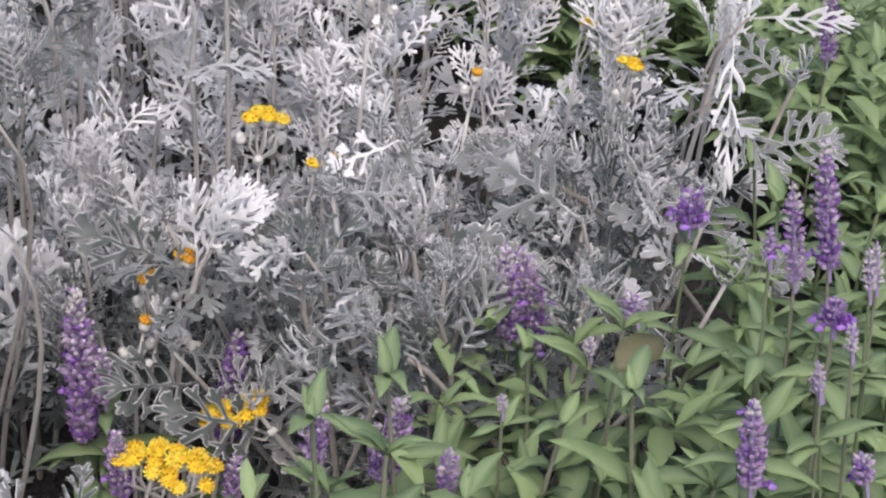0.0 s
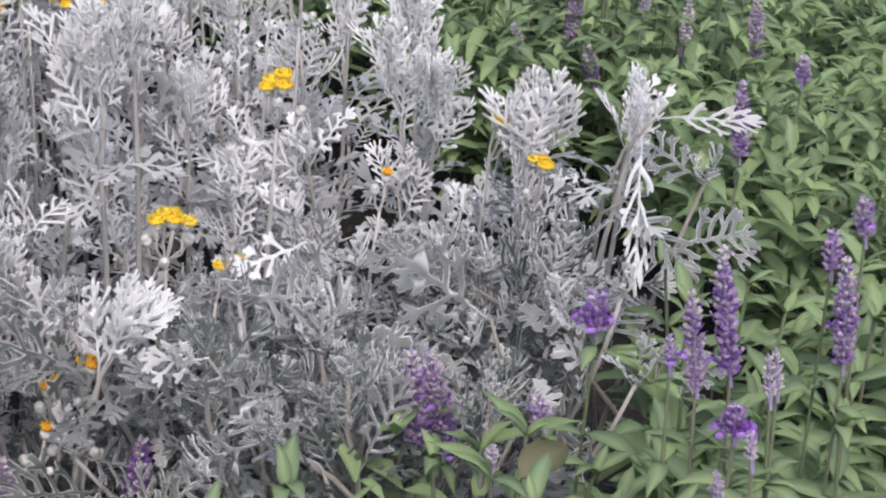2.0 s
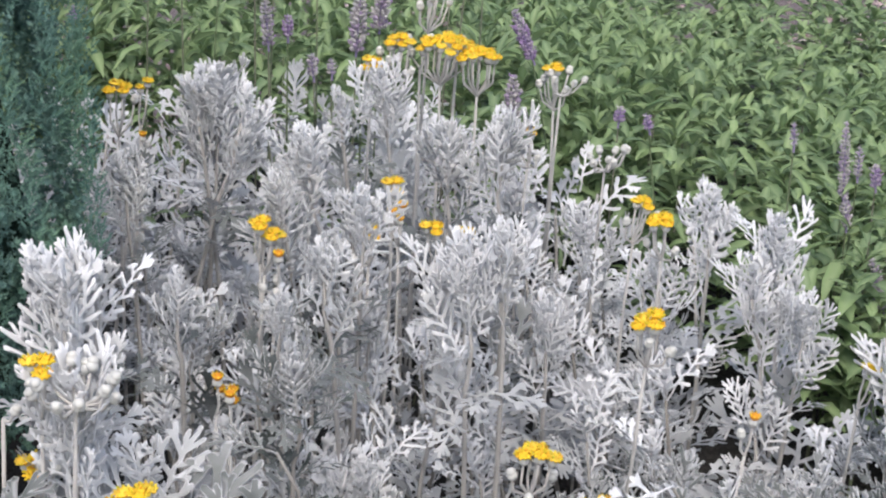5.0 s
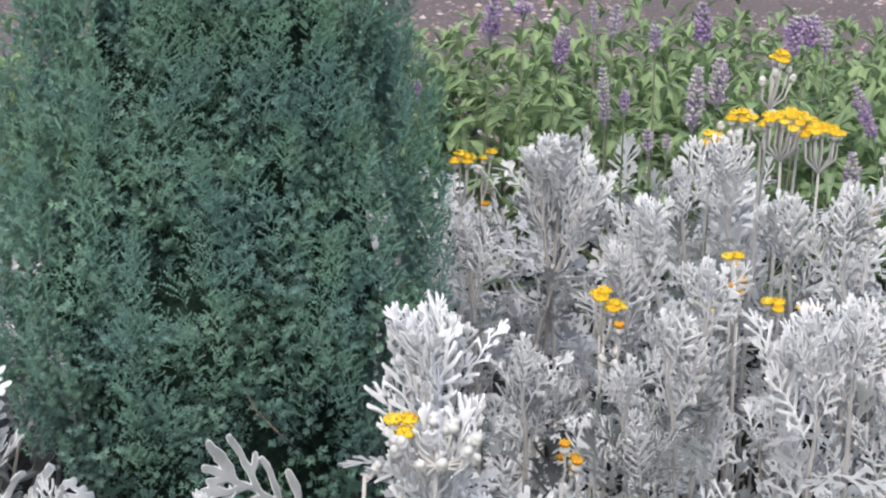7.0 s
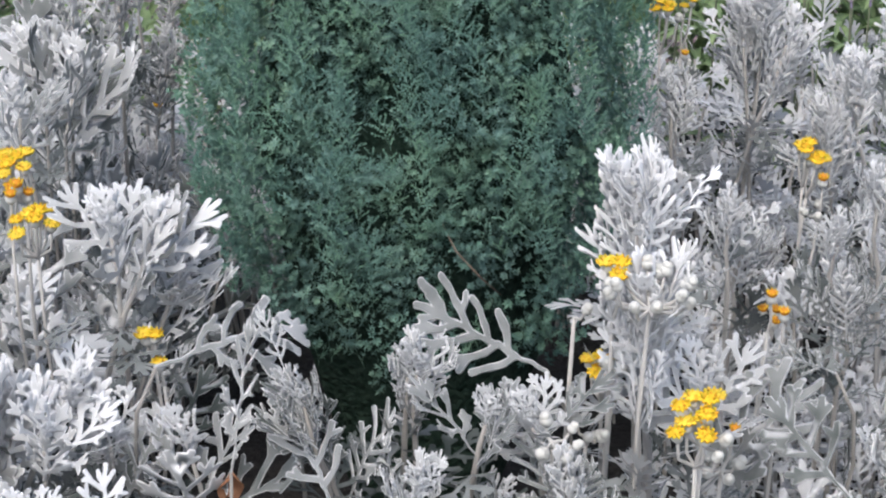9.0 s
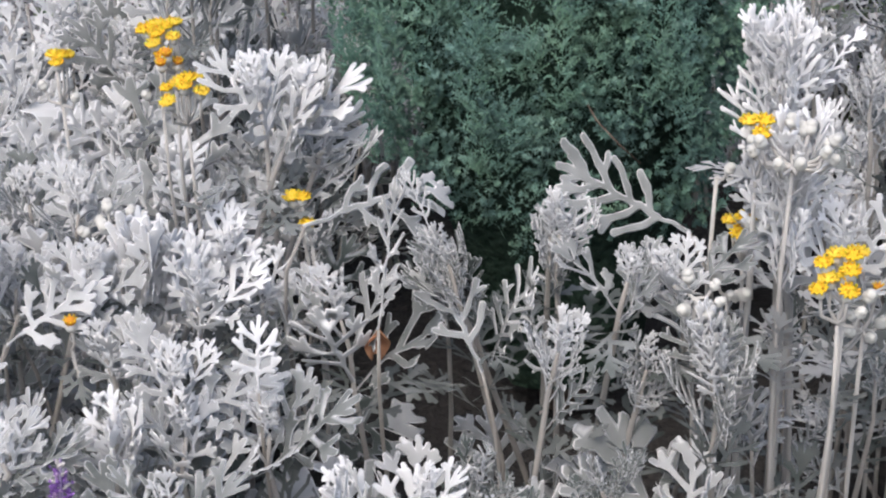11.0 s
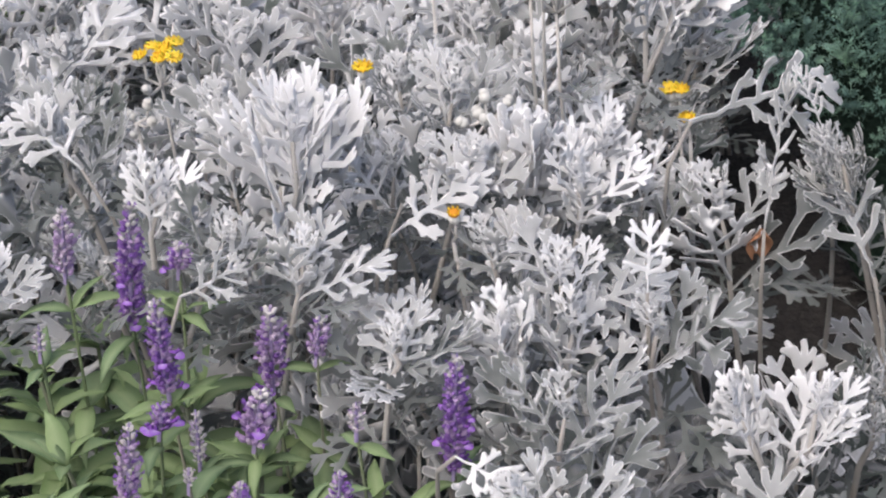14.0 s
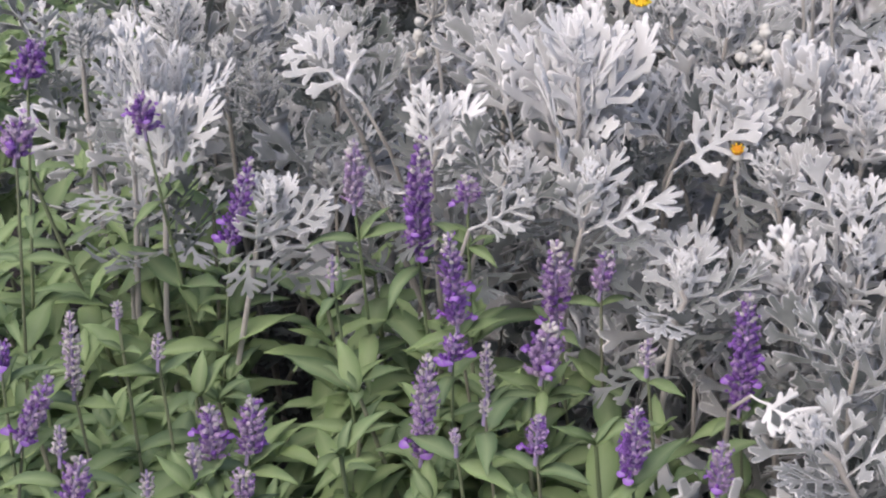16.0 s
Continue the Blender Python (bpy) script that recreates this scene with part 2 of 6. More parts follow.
def miller_leaf(seed, length, spread, pairs, lobe_w, sub, bend, curl, thick=0.0010, sweep=(1.0, 0.45), bow=0.0, tol=0.00035, rim=0.0011):
    """A deeply cut, white-felted leaf: midrib, paired lobes that widen to blunt, toothed tips, rounded bays between them.
    Upper and lower side meet in a thin felted margin."""
    rng = random.Random(seed)
    limbs = []

    def limb(x, y, ang, ln, r0, r1, turn, n=3):
        """A tapering limb that bends by turn; gives points along it."""
        way = [(x, y, ang)]
        for k in range(n):
            nx, ny = x + ln / n * math.sin(ang), y + ln / n * math.cos(ang)
            limbs.append((x, y, r0 + (r1 - r0) * k / n, nx, ny, r0 + (r1 - r0) * (k + 1) / n))
            x, y, ang = nx, ny, ang + turn / n
            way.append((x, y, ang))
        return way

    def lobe(x, y, ang, ln, w):
        side = 1 if ang > 0 else -1
        way = limb(x, y, ang, ln, w * 0.34, w * 0.46, -side * (rng.uniform(0.1, 0.45) + bow))
        for k, turn in ((2, 0.85), (2, -0.85), (1, 0.95 * side)):
            if rng.random() < (sub if k == 2 else sub * 0.4):
                tx, ty, ta = way[k]
                limb(tx, ty, ta + turn + rng.uniform(-0.15, 0.15), ln * rng.uniform(0.22, 0.34), w * 0.36, w * 0.38, -turn * 0.4, 2)

    stalk = length * 0.24
    rib = max(0.0012, lobe_w * 0.26)
    lean = rng.uniform(-0.10, 0.10)
    limb(0, 0, 0, stalk, rib, rib * 0.9, 0, 1)
    reach = length - stalk - spread * 0.45
    way = limb(0, stalk, 0, reach, rib * 1.25, rib * 1.1, lean, 6)
    for k in range(pairs):
        prof = math.sin(math.pi * (0.24 + 0.56 * (k + 0.5) / pairs))
        for side in (-1, 1):
            u = min(5.99, max(0, 6 * (k + 0.15 + 0.22 * side * (-1) ** seed + rng.uniform(-0.1, 0.1)) / (pairs - 0.2)))
            a, b = way[int(u)], way[int(u) + 1]
            g = u - int(u)
            lobe(a[0] + g * (b[0] - a[0]), a[1] + g * (b[1] - a[1]), side * (sweep[0] - sweep[1] * k / pairs + rng.uniform(-0.14, 0.14)), spread * prof * rng.uniform(0.80, 1.12), lobe_w * rng.uniform(0.85, 1.15))
    ex, ey, ea = way[-1]
    limb(ex, ey, ea, spread * 0.52, lobe_w * 0.40, lobe_w * 0.46, 0)
    for side in (-1, 1):
        limb(ex, ey, ea + side * 0.62, spread * rng.uniform(0.38, 0.5), lobe_w * 0.32, lobe_w * 0.38, -side * 0.35)
    h = max(0.0007, lobe_w * 0.115)
    xs = np.arange(-spread * 1.25, spread * 1.25, h)
    ys = np.arange(-0.004, length * 1.12, h)
    gx, gy = np.meshgrid(xs, ys)
    wx = gx + 0.0008 * np.sin(gy * 190 + seed) + 0.0005 * np.sin(gy * 420 + 2 * seed)
    wy = gy + 0.0008 * np.sin(gx * 210 + 2 * seed)
    soft = lobe_w * 0.075
    total = np.zeros_like(gx)
    for x0, y0, r0, x1, y1, r1 in limbs:
        dx, dy = x1 - x0, y1 - y0
        t = np.clip(((wx - x0) * dx + (wy - y0) * dy) / max(1e-12, dx * dx + dy * dy), 0, 1)
        total += np.exp(-np.clip((np.hypot(wx - x0 - t * dx, wy - y0 - t * dy) - r0 - (r1 - r0) * t) / soft, -60, 60))
    field = -soft * np.log(total + 1e-30)
    pts, edges, inner = [], [], []
    for level, slack in ((0.0, tol),) + (((-rim, tol * 2.0),) if thick else ()):
        for loop in outline(field, xs, ys, level)[:9]:
            loop = thin_out(loop, slack)
            if len(loop) > 3:
                o = len(pts)
                pts += [Vector(p) for p in loop]
                inner += [level != 0] * len(loop)
                edges += [(o + k, o + (k + 1) % len(loop)) for k in range(len(loop))]
    flat, _, faces, source, _, _ = geometry.delaunay_2d_cdt(pts, edges, [], 1, 1e-7)
    core = [bool(o) and all(inner[q] for q in o) for o in source]
    ph = rng.uniform(0, 6)
    place = []
    for x, y in flat:
        s = y / length
        z = curl * (x / spread) ** 2 * spread + 0.05 * spread * math.sin(9 * s + ph + 40 * x)
        a = bend * s
        yy = length * (math.sin(a) / bend if abs(bend) > 1e-3 else s)
        zz = length * ((1 - math.cos(a)) / bend if abs(bend) > 1e-3 else 0)
        place.append((Vector((x, yy - z * math.sin(a), -zz + z * math.cos(a))), Vector((0, -math.sin(a), math.cos(a)))))
    tris = []
    for f in faces:
        (ax, ay), (bx, by), (cx, cy) = (flat[i] for i in f[:3])
        if field[min(len(ys) - 1, int(round(((ay + by + cy) / 3 - ys[0]) / h))), min(len(xs) - 1, int(round(((ax + bx + cx) / 3 - xs[0]) / h)))] > 0.0003:
            continue
        tris.append(tuple(f) if (bx - ax) * (cy - ay) - (by - ay) * (cx - ax) > 0 else tuple(reversed(f)))
    if not thick:
        return make_mesh("felted_leaf", [p for p, _ in place], tris, [FELT], rib=[0.0] * len(place))
    verts = [p + n * thick * 0.5 * c for (p, n), c in zip(place, core)]
    under = {}
    for i, c in enumerate(core):
        if c:
            under[i] = len(verts)
            verts.append(place[i][0] - place[i][1] * thick * 0.5)
    fs = tris + [tuple(under.get(i, i) for i in reversed(f)) for f in tris]
    return make_mesh("felted_leaf", verts, fs, [FELT, FELT_BACK], [0] * len(tris) + [1] * len(tris), rib=[0.0 if c else 1.0 for c in core] + [0.0] * len(under))


# broad leaves of the strong plants, finer ones of the leggy plants, small ones of the shoot tips
BROAD = [miller_leaf(10 + k, 0.112, 0.046 + 0.005 * (k % 3), 3 + (k == 4), 0.0084, 0.7, (-0.20, 0.15, 0.5, -0.05, 1.0, 0.30, 0.35, 0.6)[k], 0.16 + 0.07 * (k % 3), sweep=(1.1, 0.45), bow=0.15, tol=0.0009) for k in range(8)]
FINE = [miller_leaf(40 + k, 0.088, 0.024 + 0.004 * (k % 3), 4 + k % 2, 0.0041, 0.5, (-0.35, 0.25, 0.9, -0.1, 1.4, -0.25, 0.6, 0.1)[k], 0.28, sweep=(1.05, 0.45), tol=0.0007, rim=0.00055) for k in range(8)]
SHEET = [miller_leaf(40 + k, 0.088, 0.032, 3, 0.0052, 0.35, (0.2, 0.9, -0.2, 1.3)[k], 0.28, 0, tol=0.0007) for k in range(4)]
COMB = [miller_leaf(90 + k, 0.125, 0.048, 4, 0.0076, 0.4, (-0.5, 0.9)[k], 0.3, sweep=(0.95, 0.45), bow=0.12) for k in range(2)]
ARCH = [miller_leaf(140 + k, 0.125, 0.036 + 0.006 * k, 4, 0.0066, 0.3, (1.0, 0.35)[k], 0.22, sweep=(0.95, 0.35), bow=0.2, tol=0.0004) for k in range(2)]
TIP = [miller_leaf(70 + k, 0.052, 0.018, 3, 0.0034, 0.5, (-0.6, -0.2, 0.2, 0.5)[k], 0.5, 0.0012, tol=0.0005, rim=0.00055) for k in range(4)]

CURL = [miller_leaf(120 + k, 0.120, 0.040 + 0.004 * (k % 3), 4, 0.0068, 0.6, (0.5, 0.9, 0.3, 1.2)[k], (0.30, 0.45, 0.2, 0.5)[k], sweep=(1.15, 0.5), bow=0.25, tol=0.0006, rim=0.0013) for k in range(4)]


def lance_leaf(seed, length, width, bend, fold, n=5, thick=0.0006, mat=None):
    """A lance-shaped leaf, folded along its midrib and arching over."""
    verts, faces, rib = [], [], []
    for k in range(n + 1):
        s = k / n
        w = width * (0.10 if s < 0.06 else max(0.03, math.sin(math.pi * min(1, s * 0.93 + 0.07) ** 0.86) ** 1.05)) * 0.5
        a = bend * s
        y = length * (math.sin(a) / bend)
        z = -length * ((1 - math.cos(a)) / bend)
        wob = 0.05 * width * math.sin(7 * s + seed)
        for u in (-1, 0, 1):
            verts.append((u * w + wob, y, z + fold * abs(u) * w + 0.05 * width * math.sin(11 * s + 2 * u + seed) * abs(u)))
            rib.append(0.55 if u == 0 else 0.0)
    for k in range(n):
        for j in range(2):
            o = k * 3 + j
            faces.append([o, o + 1, o + 4, o + 3])
    if not thick:
        return make_mesh("sage_leaf", verts, [tuple(q) for q in faces], [SAGE], rib=rib)
    v, f, kinds = solid(verts, faces, thick)
    return make_mesh("sage_leaf", v, f, [mat or SAGE], [0] * len(f), rib=rib + rib)


BENDS, FOLDS = (0.6, 1.0, 1.4, 0.4, 1.2, 0.8), (0.38, 0.28, 0.45, 0.5, 0.22, 0.35)
LANCE = [lance_leaf(k, 0.053 + 0.006 * (k % 3), 0.0166 + 0.002 * (k % 2), BENDS[k], FOLDS[k], 7) for k in range(6)]
FLAT = [lance_leaf(k, 0.053 + 0.006 * (k % 3), 0.0180 + 0.002 * (k % 2), BENDS[k], FOLDS[k], 3, 0) for k in range(6)]

# ---- flowers ----


def blob(verts, faces, tints, c, axis, rx, ry, colour, rings=3, sides=6, tip=None):
    """A little ovoid bud with its own pigment."""
    d = Vector(axis).normalized()
    a = d.cross(Vector((0.31, 0.85, 0.42))).normalized()
    b = d.cross(a)
    o = len(verts)
    for k in range(rings):
        s = (k + 0.5) / rings
        r = rx * math.sin(math.pi * s) ** 0.7
        h = ry * (s - 0.5) * 2
        for j in range(sides):
            t = 2 * math.pi * (j + 0.5 * (k % 2)) / sides
            verts.append(Vector(c) + d * h + r * (math.cos(t) * a + math.sin(t) * b))
            tints.append(colour if tip is None or k < rings - 1 else tip)
    for k in range(rings - 1):
        for j in range(sides):
            p = o + k * sides
            faces.append((p + j, p + (j + 1) % sides, p + sides + (j + 1) % sides, p + sides + j))
    faces.append(tuple(o + j for j in reversed(range(sides))))
    faces.append(tuple(o + (rings - 1) * sides + j for j in range(sides)))


VIOLET, LILAC, PALE, ASH = (0.190, 0.095, 0.330), (0.335, 0.235, 0.425), (0.410, 0.335, 0.460), (0.47, 0.45, 0.46)


def spike_mesh(seed, length, width, bloom):
    """Whorls of small buds round an axis: violet where open, ashen at the tip."""
    rng = random.Random(seed)
    v, f, t = [], [], []
    pv, pf = tube([(0, 0, -0.01), (0, 0, length * 0.5), (0, 0, length)], [0.0016, 0.0013, 0.0006], 5)
    v += pv
    f += pf
    t += [(0.30, 0.24, 0.42)] * len(pv)
    whorls = max(4, int(length / 0.0054))
    for k in range(whorls):
        s = (k + 0.3) / whorls
        r = width * 0.5 * (0.62 + 0.38 * math.sin(math.pi * min(1, 0.25 + s * 0.6))) * (1 - 0.66 * max(0, s - 0.70) / 0.30)
        n = 8 if s < 0.8 else 6
        young = max(0, (s - 0.5) / 0.5)
        for j in range(n):
            a = 2 * math.pi * (j + 0.5 * (k % 2) + rng.uniform(-0.25, 0.25)) / n
            rad = r * rng.uniform(0.40, 0.72)
            p = Vector((rad * math.cos(a), rad * math.sin(a), s * length + rng.uniform(-0.0012, 0.0012)))
            out = Vector((math.cos(a), math.sin(a), rng.uniform(0.5, 1.4))).normalized()
            mealy = rng.random() < (0.58 if bloom < 0.14 else 0.44) + 0.6 * young - 0.55 * bloom
            c = (ASH if rng.random() < (0.75 if bloom < 0.09 else young) else PALE if bloom < 0.5 else LILAC) if mealy or bloom < 0.09 else LILAC if rng.random() < (0.30 if bloom > 0.5 else 0.7) or bloom < 0.14 else VIOLET
            shade = rng.uniform(0.78, 1.08)
            c = tuple(x * shade for x in c)
            sz = width * rng.uniform(0.078, 0.118) * (1 - 0.25 * young)
            blob(v, f, t, p, out, sz, sz * 2.0, c, 3, 5)
            if rng.random() < (0.80 if bloom > 0.12 else 0.25) * (1 - 0.75 * young):
                # a crumpled lip that stands out of the calyx
                tan = Vector((-math.sin(a), math.cos(a), 0))
                up = out.cross(tan).normalized() * (-1 if rng.random() < 0.5 else 1)
                q = p + out * sz * rng.uniform(1.2, 1.9)
                col = VIOLET if rng.random() < bloom + (0.25 if bloom > 0.14 else 0) else LILAC
                o = len(v)
                for du, dv, dw in ((0, -0.5, 0), (0.9, -1.2, 0.5), (1.5, -0.4, -0.2), (1.4, 0.6, 0.4), (0.8, 1.2, -0.3), (0, 0.5, 0.1)):
                    v.append(q + out * sz * du * rng.uniform(0.5, 1.1) + tan * sz * dv * rng.uniform(0.6, 1.2) + up * sz * (dw + rng.uniform(-0.5, 0.5)))
                    shade = rng.uniform(0.8, 1.35)
                    t.append(tuple(min(1, x * shade) for x in col))
                f.extend([(o, o + 1, o + 2), (o, o + 2, o + 3), (o, o + 3, o + 5), (o + 3, o + 4, o + 5)])
    return make_mesh("flower_spike", v, f, [PETAL], None, False, t)


SPIKES = {}


def spike_of(length, width, bloom, k):
    key = (round(length, 2), round(width, 3), bloom, k % 3)
    if key not in SPIKES:
        SPIKES[key] = spike_mesh(hash(key) % 1000, max(0.012, key[0]), key[1], bloom)
    return SPIKES[key]


YELLOW, GOLD, RUST, WHITE = (0.76, 0.50, 0.03), (0.80, 0.58, 0.06), (0.56, 0.23, 0.02), (0.60, 0.60, 0.58)


def cup_mesh(seed, state):
    """The felted cup of a flower head, closed to a white bud while young."""
    v, f, t = [], [], []
    blob(v, f, t, (0, 0, 0.002), (0, 0, 1), 0.0042, 0.0048, WHITE, 4, 8)
    if state == "bud":
        blob(v, f, t, (0, 0, 0.0050), (0, 0, 1), 0.0036, 0.0032, (0.56, 0.56, 0.54), 4, 8)
    return make_mesh("flower_head", v, f, [PETAL], None, True, t)


def disc_mesh(seed, state):
    """Domed yellow disc with short rays, or a faded rusty one."""
    rng = random.Random(seed)
    v, f, t = [], [], []
    if state == "open":
        c = (YELLOW, GOLD)[seed % 2]
        blob(v, f, t, (0, 0, 0.0072), (0, 0, 1), 0.0052, 0.0030, c, 4, 8)
        for k in range(11):
            a = 2 * math.pi * k / 11
            blob(v, f, t, (0.0050 * math.cos(a), 0.0050 * math.sin(a), 0.0072), (math.cos(a), math.sin(a), rng.uniform(0.0, 1.2)), 0.0012, 0.0030, tuple(x * rng.uniform(0.8, 1.1) for x in c), 3, 4)
        for k in range(14):
            a, r = rng.uniform(0, 6.3), 0.0042 * math.sqrt(rng.random())
            blob(v, f, t, (r * math.cos(a), r * math.sin(a), 0.0098), (0, 0, 1), 0.0008, 0.0018, tuple(x * rng.uniform(0.7, 1.15) for x in c), 2, 4)
    else:
        blob(v, f, t, (0, 0, 0.0072), (0, 0, 1), 0.0042, 0.0034, RUST, 4, 7)
        for k in range(8):
            a = 2 * math.pi * k / 8
            blob(v, f, t, (0.0036 * math.cos(a), 0.0036 * math.sin(a), 0.0085), (math.cos(a), math.sin(a), 1.5), 0.0010, 0.0026, YELLOW, 2, 4)
    return make_mesh("disc", v, f, [PETAL], None, True, t)


CUPS = {s: cup_mesh(0, s) for s in ("open", "faded", "bud")}
DISCS = {s: [disc_mesh(k, s) for k in range(4)] for s in ("open", "faded")}


def blossom_mesh(seed):
    """An open two-lipped sage flower: short tube, hooded upper lip, broad lower lip."""
    rng = random.Random(seed)
    v, f, t = [], [], []
    c = (0.20, 0.075, 0.38)
    pv, pf = tube([(0, 0, 0), (0, 0.004, 0.0005), (0, 0.007, 0.0012)], [0.0009, 0.0014, 0.0019], 6)
    v += pv
    f += pf
    t += [c] * len(pv)
    blob(v, f, t, (0, 0.0085, 0.0034), (0, 1, 0.5), 0.0015, 0.0026, (0.18, 0.065, 0.34), 3, 6)
    o = len(v)
    for k in range(9):
        a = math.pi * k / 8
        v.append((0.0052 * math.cos(a), 0.0075 + 0.0055 * math.sin(a), -0.0008 - 0.0022 * math.sin(a) + rng.uniform(-0.0003, 0.0003)))
        t.append((0.22, 0.085, 0.42))
    v.append((0, 0.0070, 0.0004))
    t.append((0.36, 0.26, 0.50))
    for k in range(8):
        f.append((o + k, o + k + 1, o + 9))
    return make_mesh("blossom", v, f, [PETAL], None, True, t)


BLOSSOM = [blossom_mesh(k) for k in range(2)]

# ---- plants ----
BED = (0.05, 1.55)


def under_mesh(seed):
    """The old lower leaves of a dusty miller, joined."""
    rng = random.Random(seed)
    vs, fs = [], []
    for n in range(20):
        a, r = rng.uniform(0, 6.3), rng.uniform(0.0, 0.09)
        me = SHEET[rng.randrange(4)]
        m = frame_of((r * math.cos(a), r * math.sin(a), rng.uniform(0.06, 0.25)), (math.cos(a + rng.uniform(-1, 1)), math.sin(a + rng.uniform(-1, 1)), rng.uniform(-0.1, 0.9)), (0, 0, 1), rng.uniform(0.8, 1.25))
        o = len(vs)
        vs.extend(tuple(m @ v.co) for v in me.vertices)
        fs.extend(tuple(i + o for i in p.vertices) for p in me.polygons)
    return make_mesh("lower_foliage", vs, fs, [FELT])


UNDER = [under_mesh(k) for k in range(4)]


def skirt_mesh(seed):
    """The older leaves down a shoot's stem, joined."""
    rng = random.Random(seed)
    vs, fs = [], []
    for n in range(5):
        a = 2.4 * n + rng.uniform(-0.5, 0.5)
        me = SHEET[rng.randrange(4)]
        m = frame_of((0, 0, -0.012 * n), (math.cos(a), math.sin(a), rng.uniform(0.3, 1.3)), (-0.4 * math.cos(a), -0.4 * math.sin(a) - 0.4, 1), rng.uniform(0.6, 0.95))
        o = len(vs)
        vs.extend(tuple(m @ v.co) for v in me.vertices)
        fs.extend(tuple(i + o for i in p.vertices) for p in me.polygons)
    return make_mesh("lower_foliage", vs, fs, [FELT])


SKIRT = [skirt_mesh(60 + k) for k in range(4)]


def miller(x, y, h, seed, leaves, stems=3, per=6, width=0.085, white=0.5, size=1.0, label="silver dusty miller with white-felted, deeply cut leaves"):
    """A dusty miller: felted stems, cut leaves up each of them, a tuft at each tip."""
    rng = random.Random(seed)
    root = thing("dusty_miller", (x, y, 0), label, "plant", "dusty millers of the bed")
    root.rotation_euler = (-0.06, -0.13 * max(-1, min(1, x / 0.6)), 0)
    # old lower leaves keep less felt; low value also paints shade under the crown
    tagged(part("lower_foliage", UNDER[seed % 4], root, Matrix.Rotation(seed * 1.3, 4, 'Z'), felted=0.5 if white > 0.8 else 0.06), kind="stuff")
    for s in range(stems):
        a = 2 * math.pi * (s + rng.uniform(-0.3, 0.3)) / stems
        out = width * rng.uniform(0.45, 1.1)
        hh = h * rng.uniform(0.78, 1.06)
        p0 = Vector((0.012 * math.cos(a), 0.012 * math.sin(a), 0))
        p3 = Vector((out * math.cos(a), out * math.sin(a), hh))
        p1 = p0.lerp(p3, 0.35) + Vector((out * 0.35 * math.cos(a) + rng.uniform(-0.018, 0.018), out * 0.35 * math.sin(a) + rng.uniform(-0.018, 0.018), -0.02))
        p2 = p0.lerp(p3, 0.75) + Vector((out * 0.2 * math.cos(a), out * 0.2 * math.sin(a), 0.0))
        line = [p0, p1, p2, p3]
        pv, pf = tube([p0, p0.lerp(p1, 0.55), p1.lerp(p2, 0.15) * 0.7 + p0.lerp(p1, 0.9) * 0.3, p1.lerp(p2, 0.6), p2.lerp(p3, 0.1), p3], [0.0030, 0.0028, 0.0026, 0.0024, 0.0020, 0.0014], 6)
        part("stem", make_mesh("felted_stem", pv, pf, [FELT_STEM]), root, felted=rng.uniform(0.0, 0.45))
        for k in range(per):
            s01 = 0.34 + 0.66 * (k + rng.uniform(0, 0.8)) / per
            seg = min(2, int(s01 * 3))
            q = line[seg].lerp(line[seg + 1], s01 * 3 - seg)
            az = a + 2.4 * k + rng.uniform(-0.4, 0.4)
            up = 0.5 + 1.2 * s01 ** 2 + rng.uniform(-0.4, 0.7)
            d = Vector((math.cos(az), math.sin(az), up))
            # felt thins towards the foot: older leaves, and shade between stems put into the colour
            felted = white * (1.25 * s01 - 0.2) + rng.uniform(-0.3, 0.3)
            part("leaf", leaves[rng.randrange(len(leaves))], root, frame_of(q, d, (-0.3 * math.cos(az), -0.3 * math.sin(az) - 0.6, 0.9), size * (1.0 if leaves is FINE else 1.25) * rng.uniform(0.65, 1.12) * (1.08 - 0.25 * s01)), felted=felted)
        for k in range(3):
            az = a + 2.1 * k + rng.uniform(-0.3, 0.3)
            d = Vector((math.cos(az), math.sin(az), rng.uniform(1.2, 2.8)))
            part("leaf", TIP[k % 4] if leaves is FINE else BROAD[(0, 1, 3)[k % 3]], root, frame_of(p3 - Vector((0, 0, 0.008)), d, (-math.cos(az), -math.sin(az), 0.5), size * rng.uniform(0.8, 1.25) * (1.0 if leaves is FINE else 0.55)), felted=min(1, white + 0.25 + rng.uniform(-0.2, 0.2)))
    return root


def back_mesh(seed):
    """The joined foliage of a dusty miller at the back of the bed."""
    rng = random.Random(seed)
    vs, fs = [], []
    for n in range(52):
        a, r = rng.uniform(0, 6.3), rng.uniform(0.0, 0.085)
        me = SHEET[rng.randrange(4)]
        m = frame_of((r * math.cos(a), r * math.sin(a), rng.uniform(0.14, 0.36)), (math.cos(a + rng.uniform(-1, 1)), math.sin(a + rng.uniform(-1, 1)), rng.uniform(0.5, 2.4)), (0, -0.3, 1), rng.uniform(0.7, 1.1))
        o = len(vs)
        vs.extend(tuple(m @ v.co) for v in me.vertices)
        fs.extend(tuple(i + o for i in p.vertices) for p in me.polygons)
    return make_mesh("back_foliage", vs, fs, [FELT])


BACK = [back_mesh(20 + k) for k in range(4)]


